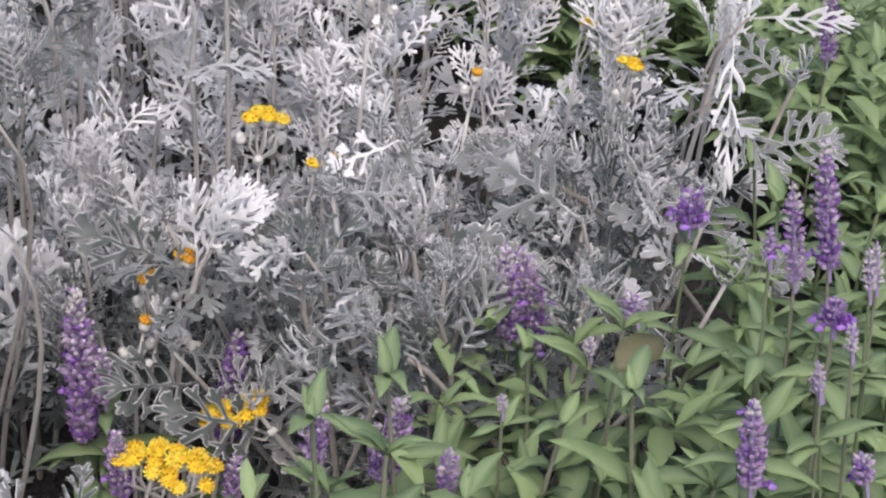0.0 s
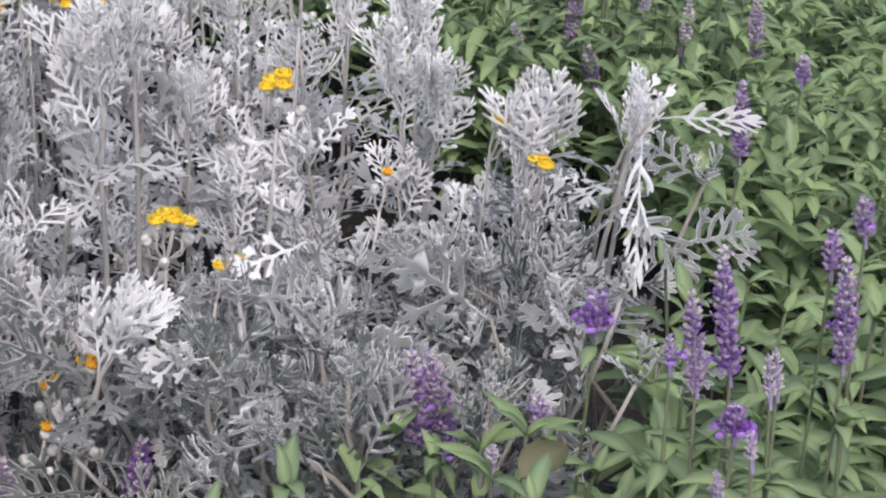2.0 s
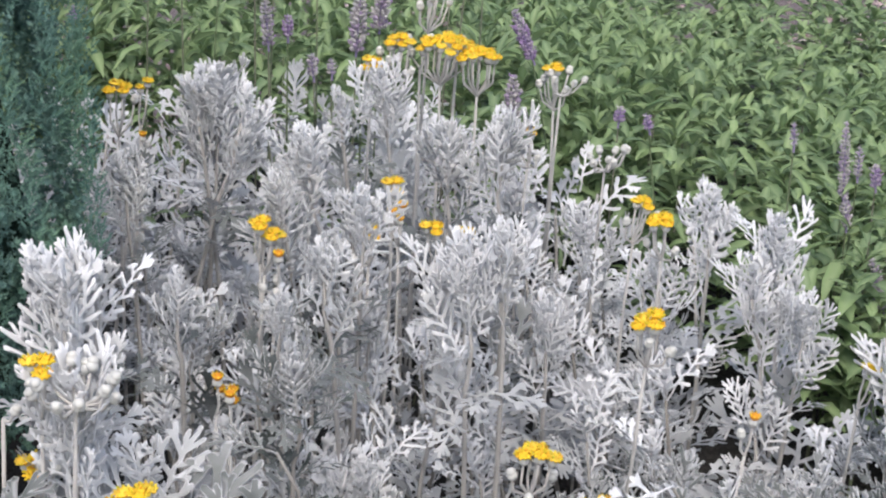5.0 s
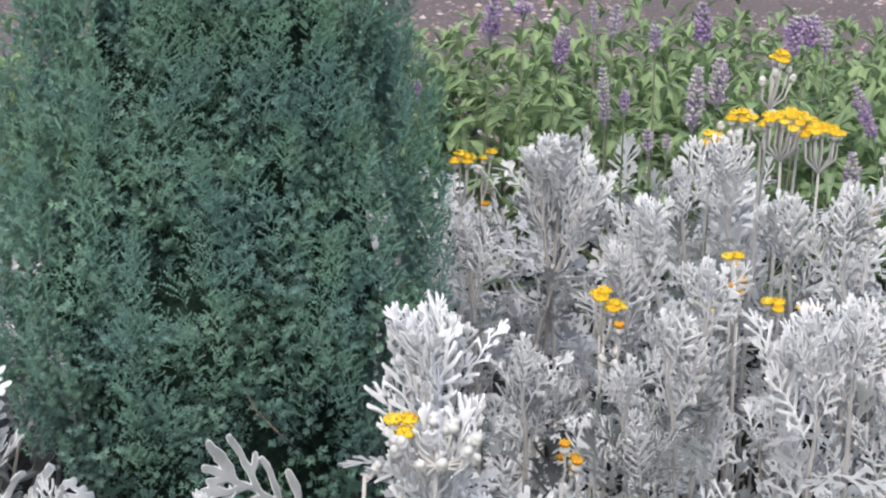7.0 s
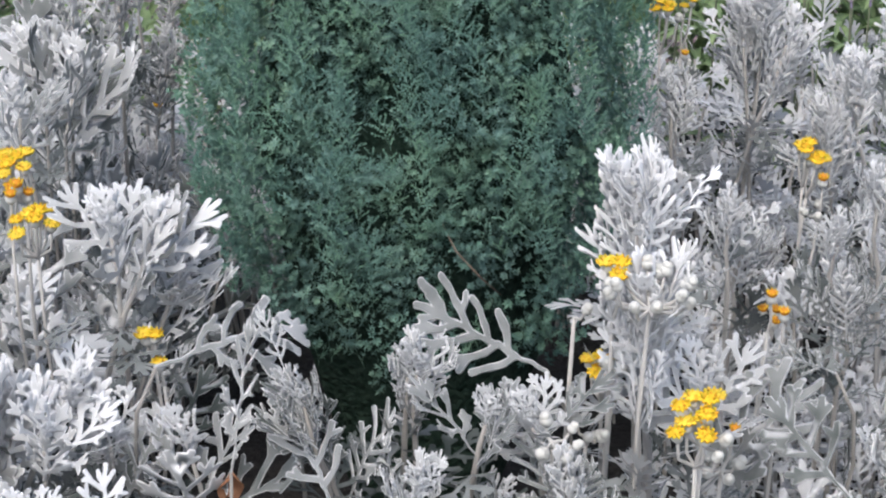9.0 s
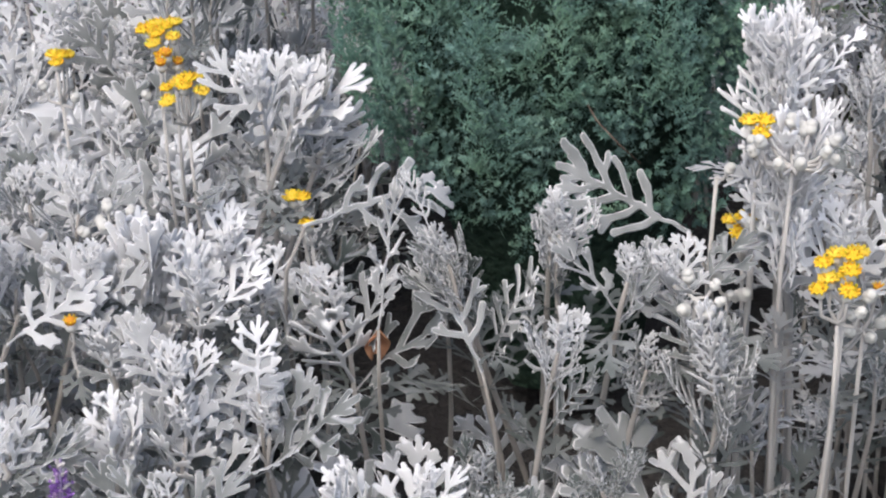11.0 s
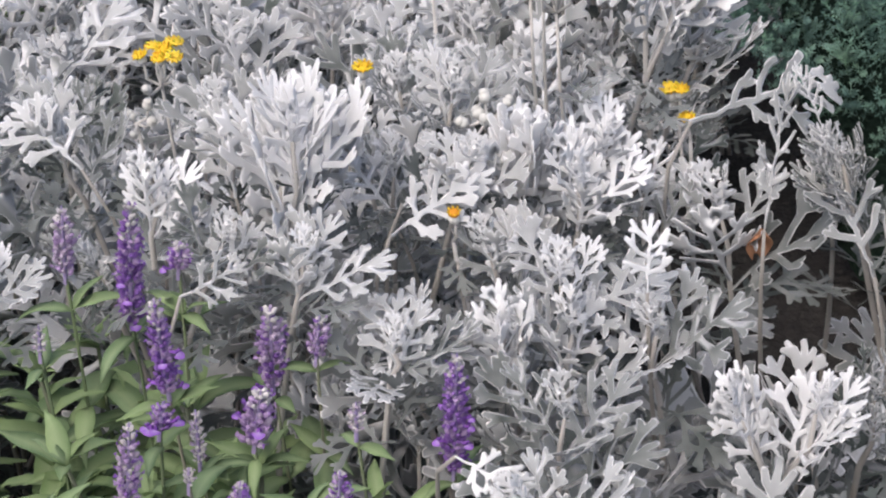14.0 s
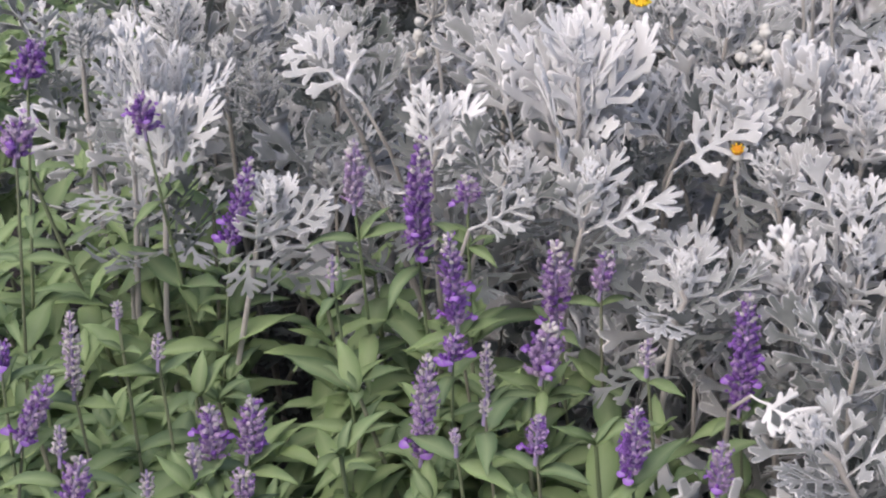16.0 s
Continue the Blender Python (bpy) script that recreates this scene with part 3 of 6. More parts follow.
def back_miller(x, y, h, seed):
    root = thing("dusty_miller", (x, y, 0), "silver dusty miller at the back of the bed", "plant", "dusty millers of the bed")
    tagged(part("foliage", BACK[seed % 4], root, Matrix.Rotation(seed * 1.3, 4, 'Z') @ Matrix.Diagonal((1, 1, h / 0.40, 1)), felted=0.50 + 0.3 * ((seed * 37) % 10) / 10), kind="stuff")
    for k in range(3):
        pv, pf = tube([(0.01 * k, 0, 0), (0.05 * math.cos(2.1 * k), 0.05 * math.sin(2.1 * k), h * 0.9)], [0.0034, 0.002], 5)
        part("stem", make_mesh("felted_stem", pv, pf, [FELT_STEM]), root, felted=0.4)
    return root


def plume(base, tip, leaves, number, white, fan, seed):
    """One tall shoot: a felted stem from the soil, upright cut leaves spreading by fan, thicker towards the tip."""
    rng = random.Random(seed)
    root = thing("dusty_miller", (base[0], base[1], 0), "tall dusty miller shoot, densely white-felted" if white > 0.7 else "dusty miller shoot with grey-green cut leaves" if white < 0.4 else "silvery dusty miller shoot with cut leaves", "plant", "dusty millers of the bed")
    b, t = Vector((0, 0, base[2])), Vector(tip) - Vector((base[0], base[1], 0))
    lean = (t - b).normalized()
    foot = Vector((-lean.x / max(0.5, lean.z) * b.z * 0.5, -lean.y / max(0.5, lean.z) * b.z * 0.5 + 0.02, 0))
    top = b.lerp(t, 0.60 if leaves is BROAD else 0.70)
    mid = b.lerp(t, 0.30) + Vector((rng.uniform(-0.006, 0.006), rng.uniform(-0.006, 0.006), 0))
    run = bend_line(foot, foot.lerp(b, 0.5), b - lean * b.z * 0.4, b, 5)
    pv, pf = tube(run + [mid, top], [0.0028, 0.0027, 0.0026, 0.0025, 0.0023, 0.0020, 0.0014], 6)
    part("stem", make_mesh("felted_stem", pv, pf, [FELT_STEM]), root, felted=white * 0.55)
    # greyer skirt leaves: age, plus painted shade down among the shoots
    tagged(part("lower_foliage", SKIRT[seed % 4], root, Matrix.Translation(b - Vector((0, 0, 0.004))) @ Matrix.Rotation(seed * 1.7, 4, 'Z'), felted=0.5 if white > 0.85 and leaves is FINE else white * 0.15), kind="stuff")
    length = (t - b).length
    axis = lean
    lone = 0.112 if leaves is BROAD else 0.088
    column = white >= 0.8 and fan < 0.55
    number = max(4, int(number * (0.62 if leaves is FINE else 0.50 if column else 0.42)))
    for k in range(number):
        # the leaves open like a funnel: their tips reach about as high as the shoot, some stay lower
        s = (k + 0.5) / number
        az = 2.4 * k + rng.uniform(-0.5, 0.5)
        side = Vector((math.cos(az), math.sin(az), 0))
        spread = ((0.10 + 0.62 * fan) if column or leaves is FINE else (0.25 + 0.95 * fan)) * (1.1 - 0.6 * s) * rng.uniform(0.6, 1.35)
        d = (axis + side * spread).normalized()
        ln = max(0.072 if leaves is BROAD else 0.036, min(0.130 if leaves is BROAD else 0.088, length * (rng.uniform(0.65, 1.0) if leaves is BROAD else rng.uniform(0.55, 0.85)))) * (1.08 - 0.30 * s)
        reach = length * (0.62 + 0.40 * s if rng.random() < 0.45 else rng.uniform(0.88, 1.06))
        up_stem = max(-0.10 * length, min(0.66 * length, reach - ln * d.dot(axis)))
        q = b + axis * up_stem if up_stem < 0 else b.lerp(mid, up_stem / (0.30 * length)) if up_stem < 0.30 * length else mid.lerp(top, min(1, (up_stem / length - 0.30) / 0.36))
        up = -side * 0.5 + Vector((rng.uniform(-0.5, 0.5), rng.uniform(-1.0, -0.2), 0.4 + fan))
        # lower leaves greyer: older, with some shade of the mass painted in
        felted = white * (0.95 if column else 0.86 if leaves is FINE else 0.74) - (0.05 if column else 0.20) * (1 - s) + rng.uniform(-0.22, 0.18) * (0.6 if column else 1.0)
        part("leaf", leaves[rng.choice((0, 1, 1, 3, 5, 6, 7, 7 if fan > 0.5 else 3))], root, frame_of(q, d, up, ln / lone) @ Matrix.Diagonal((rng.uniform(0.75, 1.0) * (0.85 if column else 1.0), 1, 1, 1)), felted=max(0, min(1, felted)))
    for k in range(3):
        az = 2.1 * k + rng.uniform(-0.3, 0.3)
        d = axis + Vector((math.cos(az), math.sin(az), 0)) * 0.35
        part("leaf", TIP[k % 4] if leaves is FINE or column else BROAD[(0, 1, 3)[k]], root, frame_of(top, d, (-math.cos(az), -math.sin(az), 0.5), max(0.5, min(1.2, length * 0.34 / 0.05)) * (1.0 if leaves is FINE or column else 0.5)), felted=min(1, white + 0.1))
    return root


def old_miller(x, y, h, lean, branches, seed, white=0.12):
    """An old, leggy dusty miller: woody stems that fan out from one foot, hung with curled grey-green leaves, a small pale tuft at each end."""
    rng = random.Random(seed)
    root = thing("dusty_miller", (x, y, 0), "old leggy dusty miller with bare woody stems and curled grey-green leaves", "plant", "dusty millers of the bed")
    for n in range(branches):
        u = (n + 0.5) / branches * 2 - 1
        a = 0.25 * rng.uniform(-1, 1) + (0.0 if u > 0 else math.pi)
        out = abs(u) * 0.17 + rng.uniform(0.0, 0.03)
        hh = h * rng.uniform(0.72, 1.05)
        tip = Vector((out * math.cos(a) + lean, out * math.sin(a) + rng.uniform(-0.06, 0.03), hh))
        run = bend_line((0.01 * math.cos(a), rng.uniform(-0.02, 0.02), 0), (tip.x * 0.25, tip.y * 0.4, hh * 0.35), (tip.x * 0.75 + rng.uniform(-0.03, 0.03), tip.y * 0.8, hh * 0.62), tip, 9)
        pv, pf = tube(run, [0.0042, 0.0038, 0.0035, 0.0032, 0.0030, 0.0027, 0.0025, 0.0022, 0.0018], 6)
        part("stem", make_mesh("felted_stem", pv, pf, [FELT_STEM]), root, felted=rng.uniform(0.05, 0.7))
        for k in range(6):
            q = run[3 + k] if k < 5 else run[8]
            az = 2.4 * k + 1.3 * n + rng.uniform(-0.5, 0.5)
            if k == 2 and n % 2:
                continue
            d = Vector((math.cos(az), 0.6 * math.sin(az) + 0.1, rng.uniform(-0.2, 0.9)))
            part("leaf", CURL[rng.randrange(4)], root, frame_of(q, d, (rng.uniform(-0.5, 0.5), -0.8, 0.8), rng.uniform(0.5, 0.9)), felted=max(0, white + rng.uniform(-0.16, 0.10)))
        for k in range(3):
            az = 2.1 * k + n
            part("leaf", TIP[(k + n) % 4], root, frame_of(tip - Vector((0, 0, 0.004)), (0.55 * math.cos(az), 0.55 * math.sin(az), 1), (-math.cos(az), -math.sin(az), 0.5), rng.uniform(0.6, 0.95)), felted=rng.uniform(0.1, 0.6))
    return root


def lone_leaf(base, tip, face, me, white, narrow=1.0):
    """A leaf that stands out from the mass, on a stem of its own that comes up from the soil."""
    root = thing("dusty_miller", (base[0], base[1] + 0.02, 0), "dusty miller stem with one broad arching leaf", "plant", "dusty millers of the bed")
    b, t = Vector((0, -0.02, base[2])), Vector(tip) - Vector((base[0], base[1] + 0.02, 0))
    way = (t - b).normalized()
    pv, pf = tube(bend_line((0.05 * way.x, 0.05 * way.y + 0.04, 0), (0.0, 0.03, base[2] * 0.5), b - way * 0.06 - Vector((0, -0.02, 0.06)), b, 8), [0.0024, 0.0023, 0.0022, 0.0021, 0.0020, 0.0018, 0.0016, 0.0013], 6)
    part("stem", make_mesh("felted_stem", pv, pf, [FELT_STEM]), root, felted=0.2)
    reach = max(v.co.y for v in me.vertices)
    m = frame_of(b, t - b, face)
    part("leaf", me, root, m @ Matrix.Scale((t - b).length / reach, 4) @ Matrix.Diagonal((narrow, 1, 1, 1)), felted=white)
    return root


def corymb(x, y, z, heads, state="open", foot=0.16, spread=0.018, seed=0, lean=(0.0, 0.0), buds=2):
    """A flowering stalk of dusty miller that carries a flat cluster of heads."""
    rng = random.Random(seed * 7 + 3)
    words = {"open": "yellow flower cluster on a white-felted stalk", "faded": "fading orange-yellow flower cluster on a felted stalk", "bud": "cluster of white closed buds on a felted stalk"}
    root = thing("flower_stalk", (x + lean[0], y + lean[1] + 0.03, 0), words[state], "flower", "dusty miller flower stalks")
    top = Vector((-lean[0], -lean[1] - 0.03, z))
    v, f = [], []
    fork = top - Vector((0, 0, foot * 0.30)) + Vector((rng.uniform(-0.006, 0.006), 0.004, 0))
    pv, pf = tube(bend_line((0, 0, 0), (rng.uniform(-0.02, 0.02), 0.01, z * 0.4), fork - Vector((rng.uniform(-0.012, 0.012), -0.006, z * 0.3)), fork, 7), [0.0022, 0.0021, 0.0020, 0.0019, 0.0018, 0.0017, 0.0015], 6)
    v += pv
    f += pf
    for k in range(heads + buds):
        a = 2.4 * k + rng.uniform(-0.3, 0.3)
        r = spread * math.sqrt((k + 0.3) / (heads + buds))
        p = top + Vector((r * math.cos(a), r * math.sin(a), rng.uniform(-0.003, 0.003) - 0.004 - 0.010 * (r / spread) ** 2))
        if k >= heads:
            p = top + Vector((spread * 1.1 * math.cos(a), spread * 1.1 * math.sin(a), -0.016 - rng.uniform(0, 0.02)))
        mid = fork.lerp(p, 0.5) + Vector((r * 0.4 * math.cos(a), r * 0.4 * math.sin(a), -0.004))
        pv, pf = tube([tuple(fork), tuple(mid), tuple(p)], [0.0015, 0.0012, 0.0013], 5)
        f += [tuple(i + len(v) for i in q) for q in pf]
        v += pv
        st = state if k < heads else "bud"
        d = (p - fork).normalized() + Vector((0, -0.25, 1.0))
        m = Matrix.Translation(p) @ d.to_track_quat('Z', 'Y').to_matrix().to_4x4() @ Matrix.Scale(rng.uniform(0.95, 1.25), 4)
        head = part("flower_head", CUPS[st], root, m)
        if st != "bud":
            part("disc", DISCS[st][k % 4], head, None, "bright yellow disc" if st == "open" else "rusty faded disc")
    part("stalk", make_mesh("felted_stalk", v, f, [FELT_STEM]), root, felted=0.75)
    return root


LANCE_V = [np.array([tuple(v.co) for v in me.vertices]) for me in FLAT]
LANCE_F = [[tuple(p.vertices) for p in me.polygons] for me in FLAT]
LANCE_R = [[a.value for a in me.attributes["rib"].data] for me in FLAT]


def leaf_spots(rng, line, crown, pairs, leaf, n, bare):
    """Where the crosswise pairs of leaves sit on one stem."""
    foot, mid, tip = line
    for k in range(pairs):
        z = crown * (1 - 0.66 * (k / pairs) ** 0.9)
        q = foot.lerp(mid, z / mid.z) if z < mid.z else mid.lerp(tip, min(1, (z - mid.z) / max(1e-4, tip.z - mid.z)))
        for side in (0, 1):
            az = n * 1.1 + k * math.pi / 2 + side * math.pi + rng.uniform(-0.35, 0.35)
            up = rng.uniform(0.2, 0.8) + (0.5 if k == 0 and not bare else 0)
            yield rng.randrange(6), frame_of(q, Vector((math.cos(az), math.sin(az), up)), (0, 0, 1), leaf * rng.uniform(0.72, 1.15) * (0.65 if k == 0 else 1.0))
            if rng.random() < (0.85 if k == 0 and not bare else 0.3):
                yield rng.randrange(6), frame_of(q, Vector((math.cos(az + 0.5), math.sin(az + 0.5), up + 0.7)), (0, 0, 1), leaf * rng.uniform(0.35, 0.62))


def bush_mesh(seed, h):
    """The joined foliage of a sage that stands far off."""
    rng = random.Random(seed)
    vs, fs, rs = [], [], []
    for n in range(9):
        a, r = 0.7 * n + rng.uniform(-0.4, 0.4), rng.uniform(0.02, 0.105)
        tip = Vector((r * math.cos(a), r * math.sin(a), h * rng.uniform(0.78, 1.0)))
        foot = tip * 0.2
        foot.z = 0
        for k, m in leaf_spots(rng, (foot, foot.lerp(tip, 0.5), tip), tip.z, 6, 1.12, n, False):
            o = len(vs)
            vs.extend(map(tuple, LANCE_V[k] @ np.array(m.to_3x3()).T + np.array(m.translation)))
            fs.extend([tuple(i + o for i in q) for q in LANCE_F[k]])
            rs.extend(LANCE_R[k])
    return make_mesh("sage_foliage", vs, fs, [SAGE], rib=rs)


BUSH = [bush_mesh(300 + k, 0.31) for k in range(6)]


def sage_stem(root, foot, tip, r=0.0026):
    mid = foot.lerp(tip, 0.5) + Vector((0.006 * math.sin(60 * tip.x), 0.006 * math.cos(70 * tip.y), 0))
    pv, pf = tube([foot, mid, tip], [r, r * 0.8, r * 0.6], 5)
    part("stem", make_mesh("sage_stem", pv, pf, [SAGE_STEM], rib=[0.0] * len(pv)), root)
    return foot, mid, tip


def sage(x, y, h, seed, far=False, leaf=1.0, stems=3, pairs=5):
    """A leafy mealycup sage without flowers."""
    rng = random.Random(seed)
    root = thing("sage", (x, y, 0), "leafy green mealycup sage with lance-shaped leaves", "plant", "sages of the bed")
    if far:
        m = Matrix.Rotation(rng.uniform(0, 6.3), 4, 'Z') @ Matrix.Diagonal((1, 1, h / 0.31, 1))
        tagged(part("foliage", BUSH[seed % 6], root, m), kind="stuff")
        sage_stem(root, Vector((0, 0, 0)), Vector((0.01, 0, h * 0.8)))
        return root
    for n in range(stems):
        a, r = 2.1 * n + rng.uniform(-0.5, 0.5), rng.uniform(0.02, 0.085)
        line = sage_stem(root, Vector((0.2 * r * math.cos(a), 0.2 * r * math.sin(a), 0)), Vector((r * math.cos(a), r * math.sin(a), h * rng.uniform(0.78, 1.03))))
        for k, m in leaf_spots(rng, line, line[2].z, pairs, leaf, n, False):
            part("leaf", LANCE[k], root, m)
    tagged(part("lower_foliage", BUSH[seed % 6], root, Matrix.Rotation(seed * 1.9, 4, 'Z') @ Matrix.Diagonal((1, 1, h * 0.86 / 0.31, 1))), kind="stuff")
    return root


def spike_sage(foot, base, tip, width, bloom, seed):
    """A flowering sage: one stem that ends in a spike, with leaves below it."""
    rng = random.Random(seed + 50)
    look_of = "deep violet" if bloom > 0.5 else "lilac" if bloom > 0.2 else "pale, ashen-lilac" if bloom > 0.1 else "greyish budding"
    root = thing("sage", (foot[0], foot[1], 0), "mealycup sage bearing a " + look_of + " flower spike", "plant", "sages of the bed")
    at_foot = Vector((foot[0], foot[1], 0))
    b, t = Vector(base) - at_foot, Vector(tip) - at_foot
    length = (t - b).length
    d = (t - b).normalized()
    line = sage_stem(root, Vector((0, 0, 0)), b, 0.0019)
    far = math.hypot(foot[0], foot[1]) > 1.35
    for k, m in leaf_spots(rng, line, max(0.08, min(b.z - 0.015, 0.43)), 2 if far else 4, 0.98 if far else 1.08, seed, True):
        part("leaf", LANCE[k], root, m)
    spike = part("flower_spike", spike_of(length, width, bloom, seed), root, Matrix.Translation(b) @ d.to_track_quat('Z', 'Y').to_matrix().to_4x4() @ Matrix.Rotation(seed * 1.7, 4, 'Z'))
    for k in range(0 if far else 6 if bloom > 0.5 else 2 if bloom > 0.2 else 0):
        a, z = rng.uniform(0, 6.3), length * rng.uniform(-0.04, 0.45)
        o = Vector((math.cos(a), math.sin(a), rng.uniform(-0.1, 0.4)))
        part("blossom", BLOSSOM[k % 2], spike, frame_of((width * 0.30 * o.x, width * 0.30 * o.y, z), o, (0, 0, 1), rng.uniform(0.6, 0.9)), "open violet two-lipped blossom")
    return root


# ---- ground and paving ----


def sheet(name, mat, z0):
    """The ground: fine and uneven near the bed, one sheet out to the horizon."""
    cuts = [-400, -60, -12, -5] + [(-3.0 + 0.2 * k) for k in range(31)] + [5, 12, 60, 400]
    n = len(cuts)
    verts = [(a, b + 1.4, z0 + (0.018 * noise.noise(Vector((a * 3, b * 3, 0))) if abs(a) < 3 and abs(b) < 3 else 0)) for b in cuts for a in cuts]
    faces = [(j * n + i, j * n + i + 1, (j + 1) * n + i + 1, (j + 1) * n + i) for j in range(n - 1) for i in range(n - 1)]
    return tagged(new(name, make_mesh(name, verts, faces, [mat])), "dark crumbly garden soil of the flower bed", "ground", "", "structure")


ground = sheet("ground", SOIL, 0.0)


def verge(x):
    """Where the path begins, along the back of the sages."""
    return 3.08 + 0.35 * max(-0.6, min(2.1, x))


def gravel():
    """The path behind the bed: a sheet of grit with loose pinkish stones on it."""
    v, f = [], []
    rng = random.Random(8)
    for j in range(13):
        for i in range(41):
            x = -6.0 + 0.35 * i
            y = verge(x) + 0.3 * j
            v.append((x, y + (0.05 * math.sin(7 * x) if j == 0 else 0), 0.028 + rng.uniform(-0.004, 0.004) - (0.03 if j == 0 else 0)))
    for j in range(12):
        for i in range(40):
            o = j * 41 + i
            f.append((o, o + 1, o + 42, o + 41))
    tagged(new("path", make_mesh("path", v, f, [GRIT])), "grey-pink gravel path behind the flower bed", "path", "", "structure")
    rng = random.Random(4)
    v, f = [], []
    for k in range(7000):
        x = rng.uniform(-1.8, 3.0)
        y = verge(x) + 0.03 + 3.0 * rng.random() ** 1.4
        r = rng.uniform(0.006, 0.017)
        o = len(v)
        for dx, dy, dz in ((1, 0, 0.1), (0.2, 0.9, 0.1), (-0.9, 0.4, 0.1), (-0.5, -0.8, 0.1), (0.5, -0.8, 0.1), (0.1, 0, 0.8)):
            v.append((x + r * dx * rng.uniform(0.7, 1.2), y + r * dy * rng.uniform(0.7, 1.2), r * dz * rng.uniform(0.6, 1.1) + 0.024))
        f += [(o, o + 1, o + 5), (o + 1, o + 2, o + 5), (o + 2, o + 3, o + 5), (o + 3, o + 4, o + 5), (o + 4, o, o + 5)]
    ob = new("gravel", make_mesh("gravel", v, f, [PEBBLE], None, False))
    return tagged(ob, "loose pinkish-brown gravel on the path", "gravel", "", "stuff")


gravel()

# ---- the conifer ----


def spray_mesh(seed, length, young=False):
    """An upright spray: a twig with side twiglets, which carry stubby leaves in small stars, close and short on young ones; all of one piece."""
    rng = random.Random(seed)
    v, f = [], []

    def grow(root, d, ln, w, stars):
        """A thin twiglet from vertex root, with a star of leaves at each of its nodes."""
        d = d.normalized()
        a = d.cross(Vector((0.2, 0.3, 0.93))).normalized()
        c = d.cross(a)
        last = root
        for k in range(stars):
            node = len(v)
            v.append(v[last] + d * ln / stars + a * rng.uniform(-0.0012, 0.0012))
            v.append(v[node] + a * w)
            f.append((last, node, node + 1))
            for j in range(6 if k == stars - 1 else 5):
                t = 1.26 * j + 0.6 * k + rng.uniform(-0.25, 0.25)
                o = (a * math.cos(t) + c * math.sin(t) + d * (1.6 if young else 0.9 if k == stars - 1 else 0.45)).normalized()
                n = rng.uniform(0.0032, 0.0046) if young else rng.uniform(0.0044, 0.0066)
                across = o.cross(d + c * 0.3).normalized() * (0.0008 if young else 0.0011)
                i = len(v)
                v.extend([v[node] + o * n * 0.5 + across, v[node] + o * n, v[node] + o * n * 0.5 - across])
                f.extend([(node, i, i + 1), (node, i + 1, i + 2)])
            last = node
        return last

    v.append(Vector((0, 0, 0)))
    tip = 0
    for tw in range(6):
        s = tw / 5
        side = -1 if tw % 2 else 1
        if tw < 5:
            v.append(v[tip] + Vector((rng.uniform(-0.001, 0.001), length * 0.15, rng.uniform(-0.001, 0.001))))
            v.append(v[-1] + Vector((0.0008, 0, 0)))
            f.append((tip, len(v) - 2, len(v) - 1))
            tip = len(v) - 2
        d = Vector((side * rng.uniform(0.45, 0.95), 0.75, rng.uniform(-0.5, 0.8))) if tw < 5 else Vector((0, 1, 0.15))
        grow(tip, d, length * rng.uniform(0.26, 0.40) * (1.05 - 0.4 * s), 0.0007, (3 if tw < 5 else 2) + young)
    return v, f


TREE = (-0.026, 1.615)


